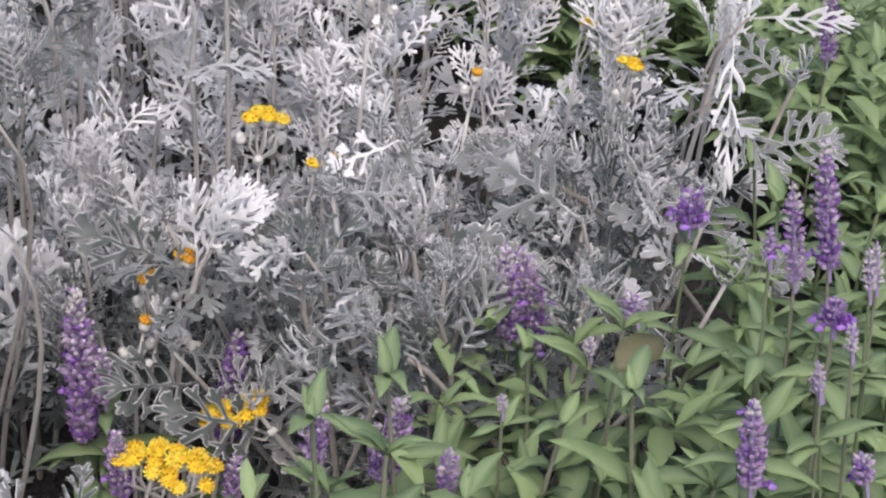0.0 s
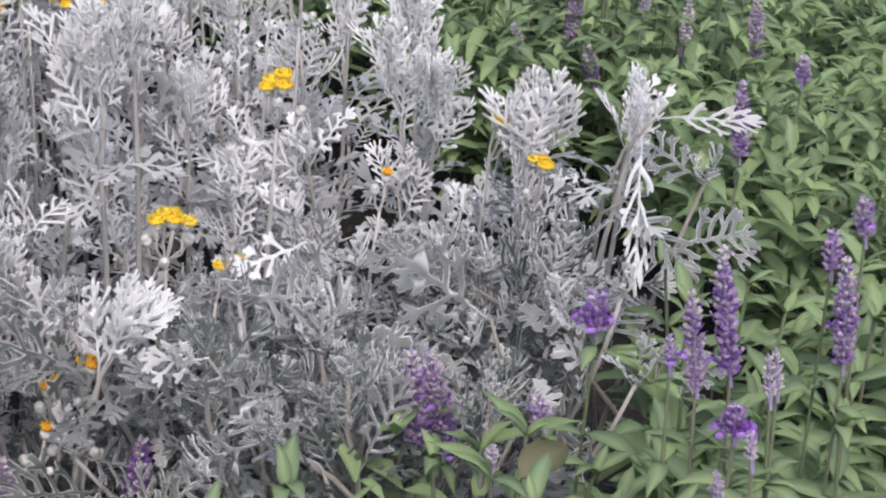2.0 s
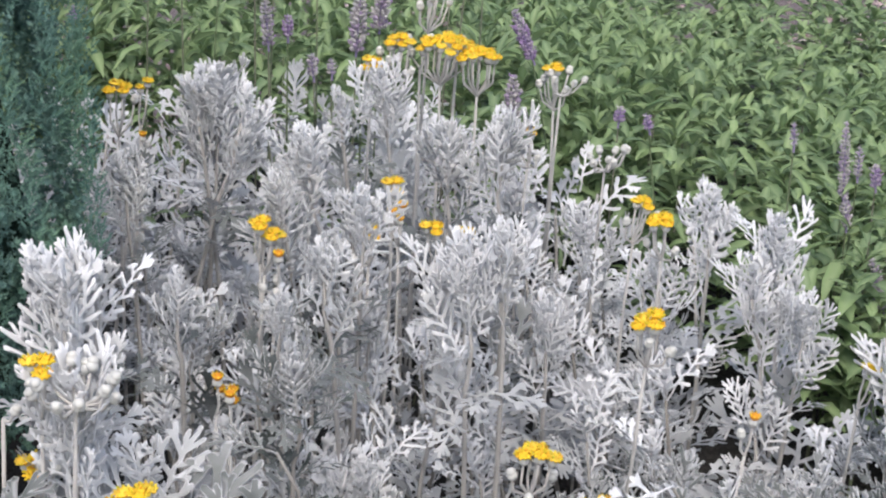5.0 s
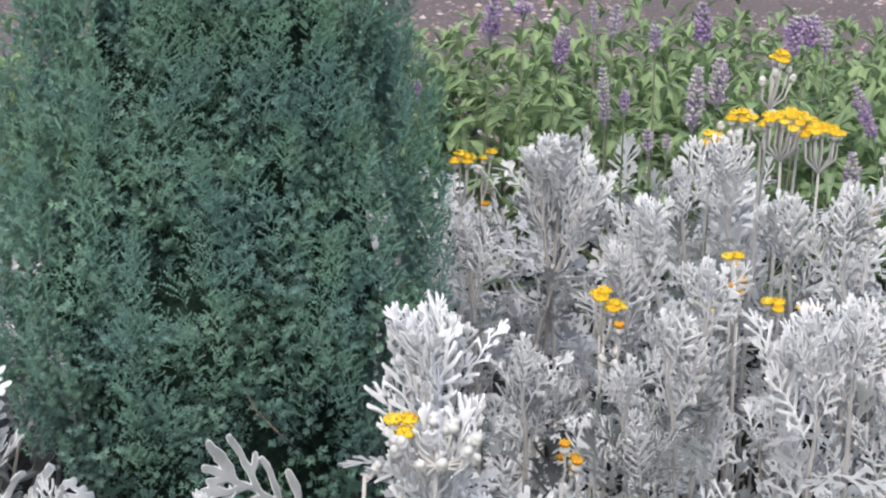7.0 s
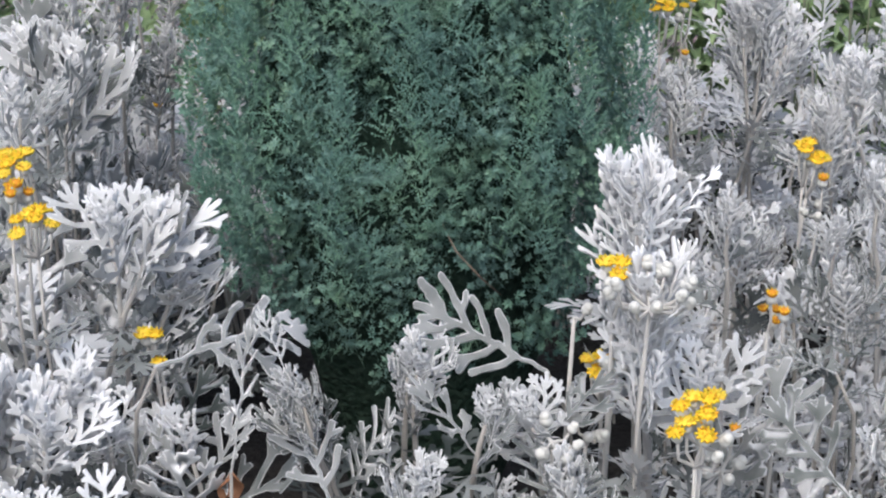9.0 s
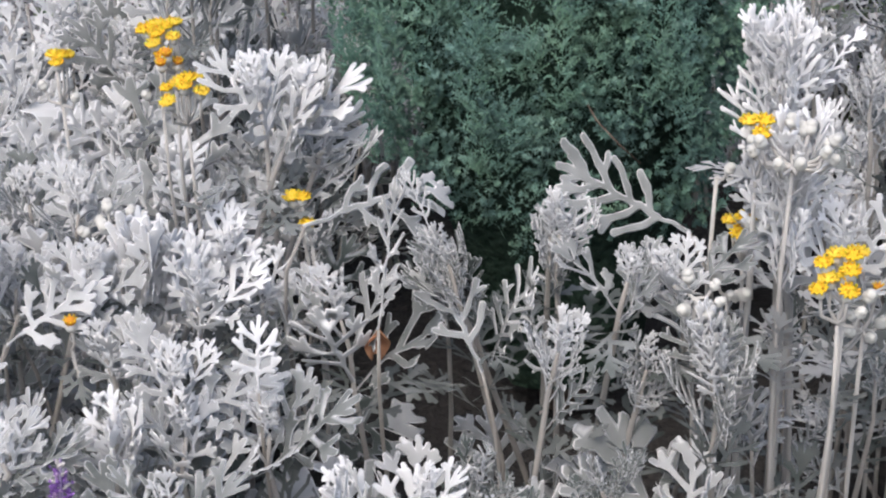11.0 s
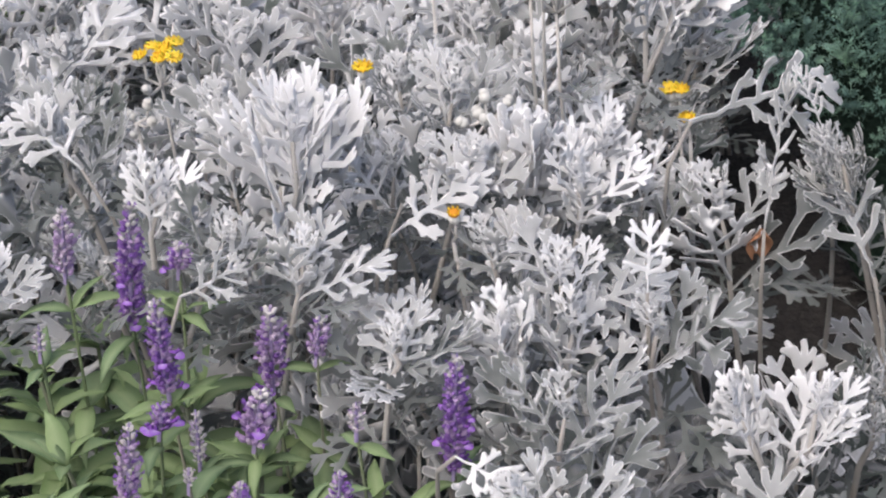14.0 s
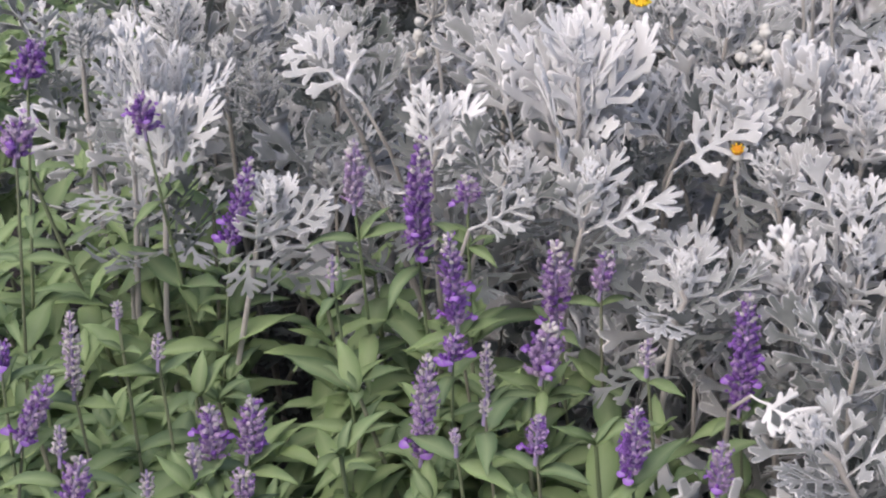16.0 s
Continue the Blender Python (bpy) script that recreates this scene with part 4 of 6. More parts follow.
def conifer():
    rng = random.Random(5)
    root = thing("conifer", (TREE[0], TREE[1], 0), "dense blue-green columnar conifer with fine scaly sprays", "conifer")
    pv, pf = tube([(0, 0, -0.02), (0.01, 0, 0.5), (0, 0, 1.1), (0, 0, 1.62)], [0.03, 0.024, 0.014, 0.004], 8)
    part("trunk", make_mesh("trunk", pv, pf, [BARK]), root, label="thin brown trunk")

    def radius(z):
        lo = min(1.0, 0.62 + (z - 0.02) / 0.42 * 0.38) if z < 0.44 else 1.0
        return 0.218 * lo * max(0.03, 1 - max(0, z - 0.50) / 1.15) ** 1.02

    # closed dark shell behind the sprays, added so that gaps read as shade
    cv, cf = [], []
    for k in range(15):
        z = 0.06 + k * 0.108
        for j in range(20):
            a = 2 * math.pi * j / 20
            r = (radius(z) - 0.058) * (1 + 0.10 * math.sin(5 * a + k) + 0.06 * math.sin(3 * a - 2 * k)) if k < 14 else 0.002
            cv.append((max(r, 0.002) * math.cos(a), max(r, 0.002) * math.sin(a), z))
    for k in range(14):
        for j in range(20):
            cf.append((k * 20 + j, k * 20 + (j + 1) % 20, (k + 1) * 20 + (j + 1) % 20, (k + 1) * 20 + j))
    part("inner_thicket", make_mesh("inner_thicket", cv, cf, [CORE_SHADE]), root, label="dark shell standing for the shade inside the conifer")
    pv, pf = tube([(0.020, -0.20, 0.455), (0.034, -0.235, 0.440), (0.056, -0.243, 0.418), (0.075, -0.238, 0.398)], [0.0009, 0.0009, 0.0008, 0.0006], 5)
    part("dead_twig", make_mesh("dead_twig", pv, pf, [BARK]), root, label="bare brown dead twig")
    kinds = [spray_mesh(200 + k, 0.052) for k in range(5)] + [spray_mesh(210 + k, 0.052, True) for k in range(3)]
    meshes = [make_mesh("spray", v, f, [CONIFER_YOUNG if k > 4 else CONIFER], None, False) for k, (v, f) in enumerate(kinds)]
    # plumes: upright bundles of sprays round the column, with dark gaps between
    spots = []
    for n in range(120):
        a = n * 2.399963
        z = 0.06 + 1.42 * ((n + 0.5) / 120)
        spots.append((a, z))
    rest_v, rest_f, rest_m = [], [], []
    order = []
    for a, z in spots:
        ln = rng.uniform(0.18, 0.34)
        wd = rng.uniform(0.036, 0.058)
        tilt = rng.uniform(-0.16, 0.16)
        proud = rng.uniform(-0.022, 0.022)
        for k in range(34):
            s = (k + rng.random()) / 34
            w = wd * (math.sin(math.pi * (0.12 + 0.84 * s)) ** 0.8)
            off = rng.uniform(-1, 1)
            zz = z + (s - 0.35) * ln
            if zz < 0.02 or zz > 1.62:
                continue
            rr = radius(zz) - 0.012 + proud * s - 0.036 * off * off + rng.uniform(-0.014, 0.008) - 0.03 * (1 - s) ** 2
            aa = a + (off * w + tilt * (zz - z)) / max(0.06, rr)
            if zz > 0.95 and rng.random() < 0.75 or zz < 0.40 and rng.random() < 0.75 * (0.40 - zz) / 0.14:
                continue
            if math.sin(aa) > 0.25 and rng.random() < (0.55 if math.sin(aa) < 0.5 else 0.93):
                continue
            p = Vector((rr * math.cos(aa), rr * math.sin(aa), zz))
            out = Vector((math.cos(aa), math.sin(aa), 0))
            tan = Vector((-math.sin(aa), math.cos(aa), 0))
            d = Vector((0, 0, 1.3)) + out * rng.uniform(0.15, 0.85) + tan * (off * 0.45 + rng.uniform(-0.3, 0.3))
            order.append((p, d, out + Vector((0, 0, 0.3)), rng.uniform(0.7, 1.15), rng.randrange(5)))
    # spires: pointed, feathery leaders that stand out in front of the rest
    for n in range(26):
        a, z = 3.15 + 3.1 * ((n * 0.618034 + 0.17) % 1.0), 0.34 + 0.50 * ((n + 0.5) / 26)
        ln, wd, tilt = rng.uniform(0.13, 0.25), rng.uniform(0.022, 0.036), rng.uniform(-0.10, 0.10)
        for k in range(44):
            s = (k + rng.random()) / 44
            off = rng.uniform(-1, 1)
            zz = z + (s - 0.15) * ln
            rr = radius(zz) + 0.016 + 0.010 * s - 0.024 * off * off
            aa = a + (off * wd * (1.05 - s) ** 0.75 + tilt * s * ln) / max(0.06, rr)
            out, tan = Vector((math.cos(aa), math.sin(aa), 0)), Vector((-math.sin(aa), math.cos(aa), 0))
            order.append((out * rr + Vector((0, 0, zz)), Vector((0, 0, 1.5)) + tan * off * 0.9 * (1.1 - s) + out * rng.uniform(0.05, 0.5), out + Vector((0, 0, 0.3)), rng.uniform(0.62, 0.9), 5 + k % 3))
    for k in range(1300):
        aa, zz = rng.uniform(3.0, 6.45) if k % 6 else rng.uniform(0, 6.2832), rng.uniform(0.03, 0.95) if k % 6 else rng.uniform(0.03, 1.5)
        if zz < 0.38 and rng.random() < 0.9 * (0.38 - zz) / 0.14:
            continue
        rr = radius(zz) - rng.uniform(0.022, 0.052)
        out = Vector((math.cos(aa), math.sin(aa), 0))
        order.append((Vector((rr * out.x, rr * out.y, zz)), Vector((0, 0, 1)) + out * rng.uniform(0.4, 1.2) + Vector((rng.uniform(-0.5, 0.5), rng.uniform(-0.5, 0.5), 0)), out + Vector((0, 0, 0.3)), rng.uniform(0.7, 1.1), rng.randrange(5)))
    for k in range(60):
        aa, zz = rng.uniform(0, 6.2832), 1.40 + 0.24 * k / 60
        out = Vector((math.cos(aa), math.sin(aa), 0))
        order.append((out * 0.030 * (1.68 - zz) / 0.28 + Vector((0, 0, zz)), Vector((0, 0, 1)) + out * rng.uniform(0.1, 0.7), out + Vector((0, 0, 0.3)), rng.uniform(0.7, 1.1), rng.randrange(5)))
    front = sorted(range(len(order)), key=lambda i: (order[i][0] - Vector((0.05, -0.25, 0.55))).length)
    chosen = set(front[:220])
    for i, (p, d, u, sc, k) in enumerate(order):
        m = frame_of(p, d, u, sc)
        if i in chosen:
            part("spray", meshes[k], root, m)
        else:
            v, f = kinds[k]
            arr = np.array([tuple(q) for q in v]) @ np.array(m.to_3x3()).T + np.array(m.translation)
            o = len(rest_v)
            rest_v.extend(map(tuple, arr))
            rest_f.extend([tuple(i2 + o for i2 in q) for q in f])
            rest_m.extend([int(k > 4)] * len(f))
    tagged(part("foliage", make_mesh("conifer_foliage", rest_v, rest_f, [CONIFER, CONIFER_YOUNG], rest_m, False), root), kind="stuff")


conifer()

# ---- dusty millers: the mass of the bed ----


def bed_reach(x, y):
    """How far the dusty millers reach from the middle of the bed."""
    return (1.24 if x < -0.55 and y > 1.12 else 0.88 if x < -0.3 and y < 0.98 else 1.0 if x < -0.45 else 0.97 if y > 1.0 else 0.88)


fill = random.Random(11)
count_m = 0
for ring in range(9):
    for spot in range(15):
        px = -1.207 + 2.357 * (spot + 0.5 * (ring % 2)) / 15 + fill.uniform(-0.04, 0.04)
        py = 0.77 + ring * 0.19 + fill.uniform(-0.04, 0.04)
        if math.hypot(px - BED[0], py - BED[1]) > bed_reach(px, py) or math.hypot(px - TREE[0], py - TREE[1]) < 0.27:
            continue
        if -0.33 < px < 0.12 and 0.99 < py < 1.5 or 0.24 < px < 0.62 and py < 1.10:
            continue
        leggy = px > 0.12 or px > 0.0 and py < 1.15
        if py > 1.85:
            back_miller(px, py, 0.40, 100 + count_m)
            count_m += 1
            continue
        # 0.10 at the front: old grey leaves, with shade there painted as lost felt
        miller(px, py, (0.33 if leggy else 0.35) - (0.05 if py < 1.0 else 0), 100 + count_m, FINE if leggy else BROAD, white=0.10 if px > 0.18 and py < 1.30 or -0.12 < px < 0.3 and py < 1.15 else 0.92 if leggy and py > 1.30 else 0.40)
        count_m += 1

# old leggy plants at the edge of the bed
for k, (px, py, h, lean, n) in enumerate([(0.56, 1.05, 0.33, 0.0, 5), (0.60, 0.99, 0.34, 0.0, 6), (0.66, 1.00, 0.38, 0.02, 6), (0.74, 1.04, 0.40, 0.02, 5), (0.66, 1.12, 0.40, 0.02, 5), (0.84, 1.03, 0.41, 0.02, 3), (0.56, 1.10, 0.36, 0.0, 5), (0.02, 0.90, 0.36, 0.0, 4)]):
    old_miller(px, py, h, lean, n, 1500 + k)

# ---- sages: the leafy ring round them ----
count_s = 0
for ring in range(13):
    rad = 0.95 + ring * 0.14
    number = int(2 * math.pi * rad / (0.142 if ring < 5 else 0.17))
    for spot in range(number):
        a = 2 * math.pi * (spot + 0.5 * (ring % 2)) / number + fill.uniform(-0.05, 0.05)
        px, py = BED[0] + rad * math.cos(a), BED[1] + rad * math.sin(a)
        if py < 0.55 or math.hypot(px, py) < 0.62 or abs(px) < 0.28 and py < 1 or px < -1.35 or px > 2.1:
            continue
        if rad < bed_reach(px, py) + (0.13 if px > 0.7 and py < 1.5 else 0.05):
            continue
        if py > 3.05 + 0.35 * px or ring > 4 and py < 1.4:
            continue
        away = math.hypot(px, py) > 1.42
        high = 0.36 + 0.13 * max(0, min(1, (py - 1.9) / 0.4)) * max(0, min(1, (1.5 - px) / 0.6)) if away else (0.41 if px > 0 else 0.40)
        sage(px, py, high * fill.uniform(0.92, 1.08), 500 + count_s, away, leaf=1.1)
        count_s += 1

# flowering sages close to the path
spike_sage((0.329, 1.053), (0.330, 1.053, 0.195), (0.330, 1.053, 0.334), 0.029, 0.30, 0)
spike_sage((0.346, 1.035), (0.345, 1.035, 0.240), (0.344, 1.035, 0.293), 0.018, 0.10, 1)
spike_sage((0.336, 0.947), (0.333, 0.948, 0.213), (0.331, 0.948, 0.272), 0.021, 0.30, 2)
spike_sage((0.437, 1.030), (0.442, 1.028, 0.180), (0.451, 1.025, 0.286), 0.025, 0.60, 3)
spike_sage((0.416, 0.951), (0.421, 0.949, 0.187), (0.424, 0.948, 0.222), 0.020, 0.30, 4)
spike_sage((0.443, 0.863), (0.452, 0.859, 0.271), (0.457, 0.857, 0.343), 0.020, 0.15, 5)
spike_sage((0.499, 0.838), (0.504, 0.836, 0.257), (0.508, 0.834, 0.341), 0.023, 0.30, 6)
spike_sage((0.504, 0.833), (0.495, 0.837, 0.267), (0.491, 0.839, 0.320), 0.016, 0.30, 7)
spike_sage((0.506, 0.749), (0.505, 0.750, 0.313), (0.505, 0.750, 0.355), 0.017, 0.15, 8)
spike_sage((0.642, 0.895), (0.628, 0.902, 0.321), (0.621, 0.906, 0.396), 0.023, 0.30, 9)
spike_sage((0.668, 0.899), (0.655, 0.907, 0.303), (0.646, 0.912, 0.386), 0.024, 0.30, 10)
spike_sage((0.664, 0.896), (0.643, 0.908, 0.354), (0.638, 0.911, 0.397), 0.017, 0.10, 11)
spike_sage((0.751, 0.835), (0.739, 0.844, 0.430), (0.737, 0.846, 0.460), 0.024, 0.60, 12)
spike_sage((0.767, 0.647), (0.730, 0.678, 0.489), (0.717, 0.690, 0.574), 0.018, 0.30, 13)
spike_sage((0.747, 0.665), (0.715, 0.691, 0.476), (0.705, 0.700, 0.549), 0.016, 0.15, 14)
spike_sage((0.718, 0.656), (0.685, 0.683, 0.503), (0.683, 0.685, 0.521), 0.011, 0.30, 15)
spike_sage((0.773, 0.603), (0.733, 0.641, 0.493), (0.729, 0.645, 0.521), 0.011, 0.08, 16)
spike_sage((0.736, 0.627), (0.715, 0.646, 0.468), (0.713, 0.648, 0.484), 0.016, 0.60, 17)
spike_sage((0.628, 0.551), (0.607, 0.568, 0.427), (0.602, 0.573, 0.483), 0.018, 0.30, 18)
spike_sage((0.700, 0.468), (0.647, 0.521, 0.454), (0.643, 0.524, 0.471), 0.015, 0.30, 19)
spike_sage((0.725, 0.538), (0.664, 0.593, 0.465), (0.661, 0.596, 0.478), 0.010, 0.08, 20)
spike_sage((0.727, 0.785), (0.683, 0.815, 0.379), (0.678, 0.818, 0.398), 0.018, 0.15, 21)
spike_sage((0.628, 0.729), (0.602, 0.746, 0.410), (0.600, 0.746, 0.422), 0.011, 0.08, 22)
spike_sage((0.565, 0.739), (0.543, 0.752, 0.374), (0.542, 0.752, 0.383), 0.010, 0.08, 23)
spike_sage((0.899, 0.691), (0.865, 0.724, 0.544), (0.860, 0.728, 0.578), 0.016, 0.30, 25)
spike_sage((0.862, 0.700), (0.839, 0.722, 0.524), (0.836, 0.725, 0.557), 0.016, 0.30, 26)
spike_sage((0.865, 0.672), (0.841, 0.695, 0.465), (0.833, 0.703, 0.542), 0.018, 0.30, 27)
spike_sage((0.776, 0.619), (0.744, 0.648, 0.492), (0.740, 0.651, 0.519), 0.011, 0.08, 29)
spike_sage((0.732, 0.565), (0.692, 0.601, 0.482), (0.690, 0.603, 0.497), 0.010, 0.08, 30)
spike_sage((0.622, 0.578), (0.614, 0.584, 0.452), (0.613, 0.585, 0.474), 0.013, 0.30, 31)
spike_sage((0.701, 0.552), (0.661, 0.587, 0.470), (0.658, 0.590, 0.486), 0.009, 0.08, 32)
spike_sage((0.731, 0.622), (0.709, 0.640, 0.473), (0.708, 0.641, 0.488), 0.016, 0.60, 33)
spike_sage((-0.985, 0.792), (-0.868, 0.880, 0.543), (-0.859, 0.887, 0.567), 0.023, 0.60, 79)
spike_sage((-0.931, 0.750), (-0.848, 0.816, 0.515), (-0.838, 0.823, 0.547), 0.027, 0.30, 80)
spike_sage((-0.809, 0.886), (-0.792, 0.897, 0.493), (-0.790, 0.898, 0.522), 0.021, 0.60, 81)
spike_sage((-0.794, 0.812), (-0.717, 0.857, 0.425), (-0.695, 0.870, 0.485), 0.018, 0.60, 82)
spike_sage((-0.649, 0.847), (-0.615, 0.863, 0.462), (-0.609, 0.867, 0.508), 0.019, 0.10, 83)
spike_sage((-0.601, 0.851), (-0.573, 0.863, 0.426), (-0.560, 0.869, 0.516), 0.021, 0.60, 84)
spike_sage((-0.577, 0.846), (-0.531, 0.865, 0.468), (-0.527, 0.866, 0.489), 0.018, 0.30, 85)
spike_sage((-0.534, 0.798), (-0.525, 0.802, 0.413), (-0.522, 0.803, 0.486), 0.019, 0.60, 86)
spike_sage((-0.567, 0.742), (-0.516, 0.764, 0.410), (-0.512, 0.766, 0.427), 0.016, 0.60, 87)
spike_sage((-0.489, 0.849), (-0.473, 0.855, 0.385), (-0.468, 0.857, 0.440), 0.022, 0.30, 88)
spike_sage((-0.478, 0.850), (-0.441, 0.861, 0.406), (-0.436, 0.863, 0.434), 0.017, 0.15, 89)
spike_sage((-0.508, 0.779), (-0.466, 0.793, 0.382), (-0.457, 0.797, 0.422), 0.024, 0.30, 90)
spike_sage((-0.404, 0.779), (-0.391, 0.782, 0.406), (-0.389, 0.783, 0.427), 0.013, 0.05, 91)
spike_sage((-0.355, 0.809), (-0.339, 0.812, 0.356), (-0.329, 0.814, 0.450), 0.019, 0.60, 92)
spike_sage((-0.557, 0.703), (-0.527, 0.716, 0.367), (-0.514, 0.722, 0.442), 0.018, 0.30, 93)
spike_sage((-0.468, 0.687), (-0.441, 0.697, 0.397), (-0.437, 0.698, 0.423), 0.015, 0.30, 94)
spike_sage((-0.410, 0.707), (-0.387, 0.714, 0.376), (-0.381, 0.715, 0.421), 0.018, 0.60, 95)
spike_sage((-0.355, 0.708), (-0.334, 0.713, 0.368), (-0.330, 0.714, 0.404), 0.016, 0.30, 96)
spike_sage((-0.790, 0.668), (-0.760, 0.692, 0.412), (-0.750, 0.700, 0.475), 0.015, 0.08, 97)
spike_sage((-0.879, 0.542), (-0.767, 0.637, 0.411), (-0.745, 0.655, 0.452), 0.018, 0.30, 98)
spike_sage((-0.652, 0.616), (-0.626, 0.634, 0.420), (-0.621, 0.637, 0.463), 0.019, 0.30, 99)
spike_sage((-0.657, 0.611), (-0.607, 0.643, 0.419), (-0.597, 0.649, 0.459), 0.019, 0.30, 100)
spike_sage((-0.643, 0.592), (-0.602, 0.618, 0.405), (-0.598, 0.621, 0.429), 0.016, 0.15, 101)
spike_sage((-0.764, 0.517), (-0.691, 0.577, 0.427), (-0.681, 0.585, 0.456), 0.019, 0.30, 102)
spike_sage((-0.738, 0.551), (-0.697, 0.585, 0.453), (-0.694, 0.588, 0.470), 0.012, 0.08, 103)
spike_sage((-0.651, 0.600), (-0.629, 0.616, 0.424), (-0.627, 0.618, 0.446), 0.013, 0.08, 104)
spike_sage((-0.686, 0.567), (-0.651, 0.594, 0.419), (-0.648, 0.596, 0.440), 0.011, 0.08, 105)
spike_sage((-0.739, 0.689), (-0.704, 0.714, 0.426), (-0.700, 0.717, 0.448), 0.012, 0.08, 106)
spike_sage((-0.639, 0.791), (-0.613, 0.805, 0.436), (-0.610, 0.806, 0.456), 0.011, 0.08, 107)
spike_sage((-0.767, 0.684), (-0.726, 0.714, 0.458), (-0.724, 0.715, 0.469), 0.010, 0.08, 108)
spike_sage((-0.516, 0.770), (-0.500, 0.777, 0.376), (-0.496, 0.778, 0.418), 0.013, 0.08, 109)
spike_sage((-0.503, 0.708), (-0.480, 0.718, 0.406), (-0.478, 0.718, 0.418), 0.009, 0.08, 110)
spike_sage((-0.512, 0.685), (-0.492, 0.694, 0.399), (-0.491, 0.695, 0.413), 0.009, 0.08, 111)
spike_sage((-0.838, 0.619), (-0.788, 0.663, 0.448), (-0.784, 0.666, 0.468), 0.015, 0.60, 112)
# flowering sages behind the bed
spike_sage((1.133, 1.159), (1.116, 1.173, 0.380), (1.108, 1.179, 0.464), 0.020, 0.15, 24)
spike_sage((1.263, 1.235), (1.246, 1.250, 0.416), (1.244, 1.252, 0.448), 0.020, 0.15, 28)
spike_sage((1.167, 1.788), (1.155, 1.794, 0.386), (1.148, 1.798, 0.483), 0.018, 0.07, 34)
spike_sage((1.172, 1.776), (1.164, 1.781, 0.418), (1.162, 1.782, 0.457), 0.015, 0.07, 35)
spike_sage((1.200, 1.752), (1.181, 1.764, 0.409), (1.178, 1.765, 0.435), 0.018, 0.10, 36)
spike_sage((1.170, 1.756), (1.149, 1.768, 0.356), (1.144, 1.770, 0.394), 0.019, 0.07, 37)
spike_sage((1.224, 1.754), (1.210, 1.763, 0.441), (1.207, 1.765, 0.486), 0.018, 0.10, 38)
spike_sage((1.248, 1.734), (1.252, 1.731, 0.426), (1.253, 1.730, 0.471), 0.021, 0.10, 39)
spike_sage((1.296, 1.696), (1.243, 1.729, 0.426), (1.238, 1.733, 0.448), 0.018, 0.10, 40)
spike_sage((1.298, 1.700), (1.289, 1.706, 0.442), (1.288, 1.706, 0.468), 0.018, 0.10, 41)
spike_sage((1.294, 1.708), (1.309, 1.698, 0.449), (1.311, 1.697, 0.487), 0.021, 0.10, 42)
spike_sage((1.363, 1.646), (1.339, 1.663, 0.413), (1.335, 1.666, 0.447), 0.018, 0.07, 43)
spike_sage((1.376, 1.657), (1.361, 1.668, 0.477), (1.359, 1.669, 0.508), 0.018, 0.10, 44)
spike_sage((1.312, 1.663), (1.319, 1.657, 0.353), (1.321, 1.656, 0.391), 0.019, 0.07, 45)
spike_sage((1.363, 1.640), (1.367, 1.637, 0.391), (1.368, 1.637, 0.432), 0.021, 0.10, 46)
spike_sage((1.417, 1.595), (1.401, 1.608, 0.398), (1.399, 1.609, 0.423), 0.018, 0.10, 47)
spike_sage((1.366, 1.618), (1.364, 1.620, 0.298), (1.362, 1.621, 0.380), 0.021, 0.07, 48)
spike_sage((1.448, 1.597), (1.437, 1.606, 0.411), (1.431, 1.611, 0.499), 0.025, 0.10, 49)
spike_sage((1.454, 1.551), (1.439, 1.564, 0.304), (1.429, 1.572, 0.389), 0.025, 0.10, 50)
spike_sage((1.250, 1.706), (1.247, 1.708, 0.300), (1.245, 1.709, 0.395), 0.025, 0.10, 51)
spike_sage((1.286, 1.648), (1.264, 1.663, 0.240), (1.248, 1.673, 0.311), 0.029, 0.10, 52)
spike_sage((1.220, 1.700), (1.188, 1.719, 0.259), (1.168, 1.731, 0.328), 0.021, 0.04, 53)
spike_sage((0.985, 1.880), (0.925, 1.905, 0.454), (0.920, 1.907, 0.474), 0.016, 0.10, 54)
spike_sage((0.879, 1.925), (0.889, 1.920, 0.461), (0.890, 1.920, 0.478), 0.018, 0.10, 55)
spike_sage((1.308, 1.708), (1.299, 1.714, 0.497), (1.298, 1.714, 0.513), 0.016, 0.10, 56)
spike_sage((1.111, 1.816), (1.093, 1.826, 0.448), (1.091, 1.827, 0.474), 0.013, 0.04, 57)
spike_sage((1.440, 1.610), (1.407, 1.636, 0.504), (1.406, 1.637, 0.518), 0.010, 0.04, 58)
spike_sage((1.445, 1.567), (1.420, 1.587, 0.389), (1.418, 1.589, 0.410), 0.016, 0.10, 59)
spike_sage((0.283, 2.155), (0.315, 2.151, 0.634), (0.319, 2.151, 0.679), 0.030, 0.12, 60)
spike_sage((0.365, 2.144), (0.356, 2.145, 0.665), (0.356, 2.145, 0.680), 0.030, 0.09, 61)
spike_sage((0.356, 2.140), (0.403, 2.132, 0.598), (0.411, 2.130, 0.645), 0.027, 0.09, 62)
spike_sage((0.450, 2.129), (0.474, 2.124, 0.638), (0.477, 2.123, 0.675), 0.023, 0.02, 63)
spike_sage((0.487, 2.105), (0.464, 2.110, 0.527), (0.459, 2.111, 0.592), 0.021, 0.04, 64)
spike_sage((0.494, 2.099), (0.488, 2.100, 0.540), (0.487, 2.100, 0.571), 0.020, 0.09, 65)
spike_sage((0.598, 2.096), (0.588, 2.099, 0.633), (0.586, 2.100, 0.686), 0.030, 0.12, 66)
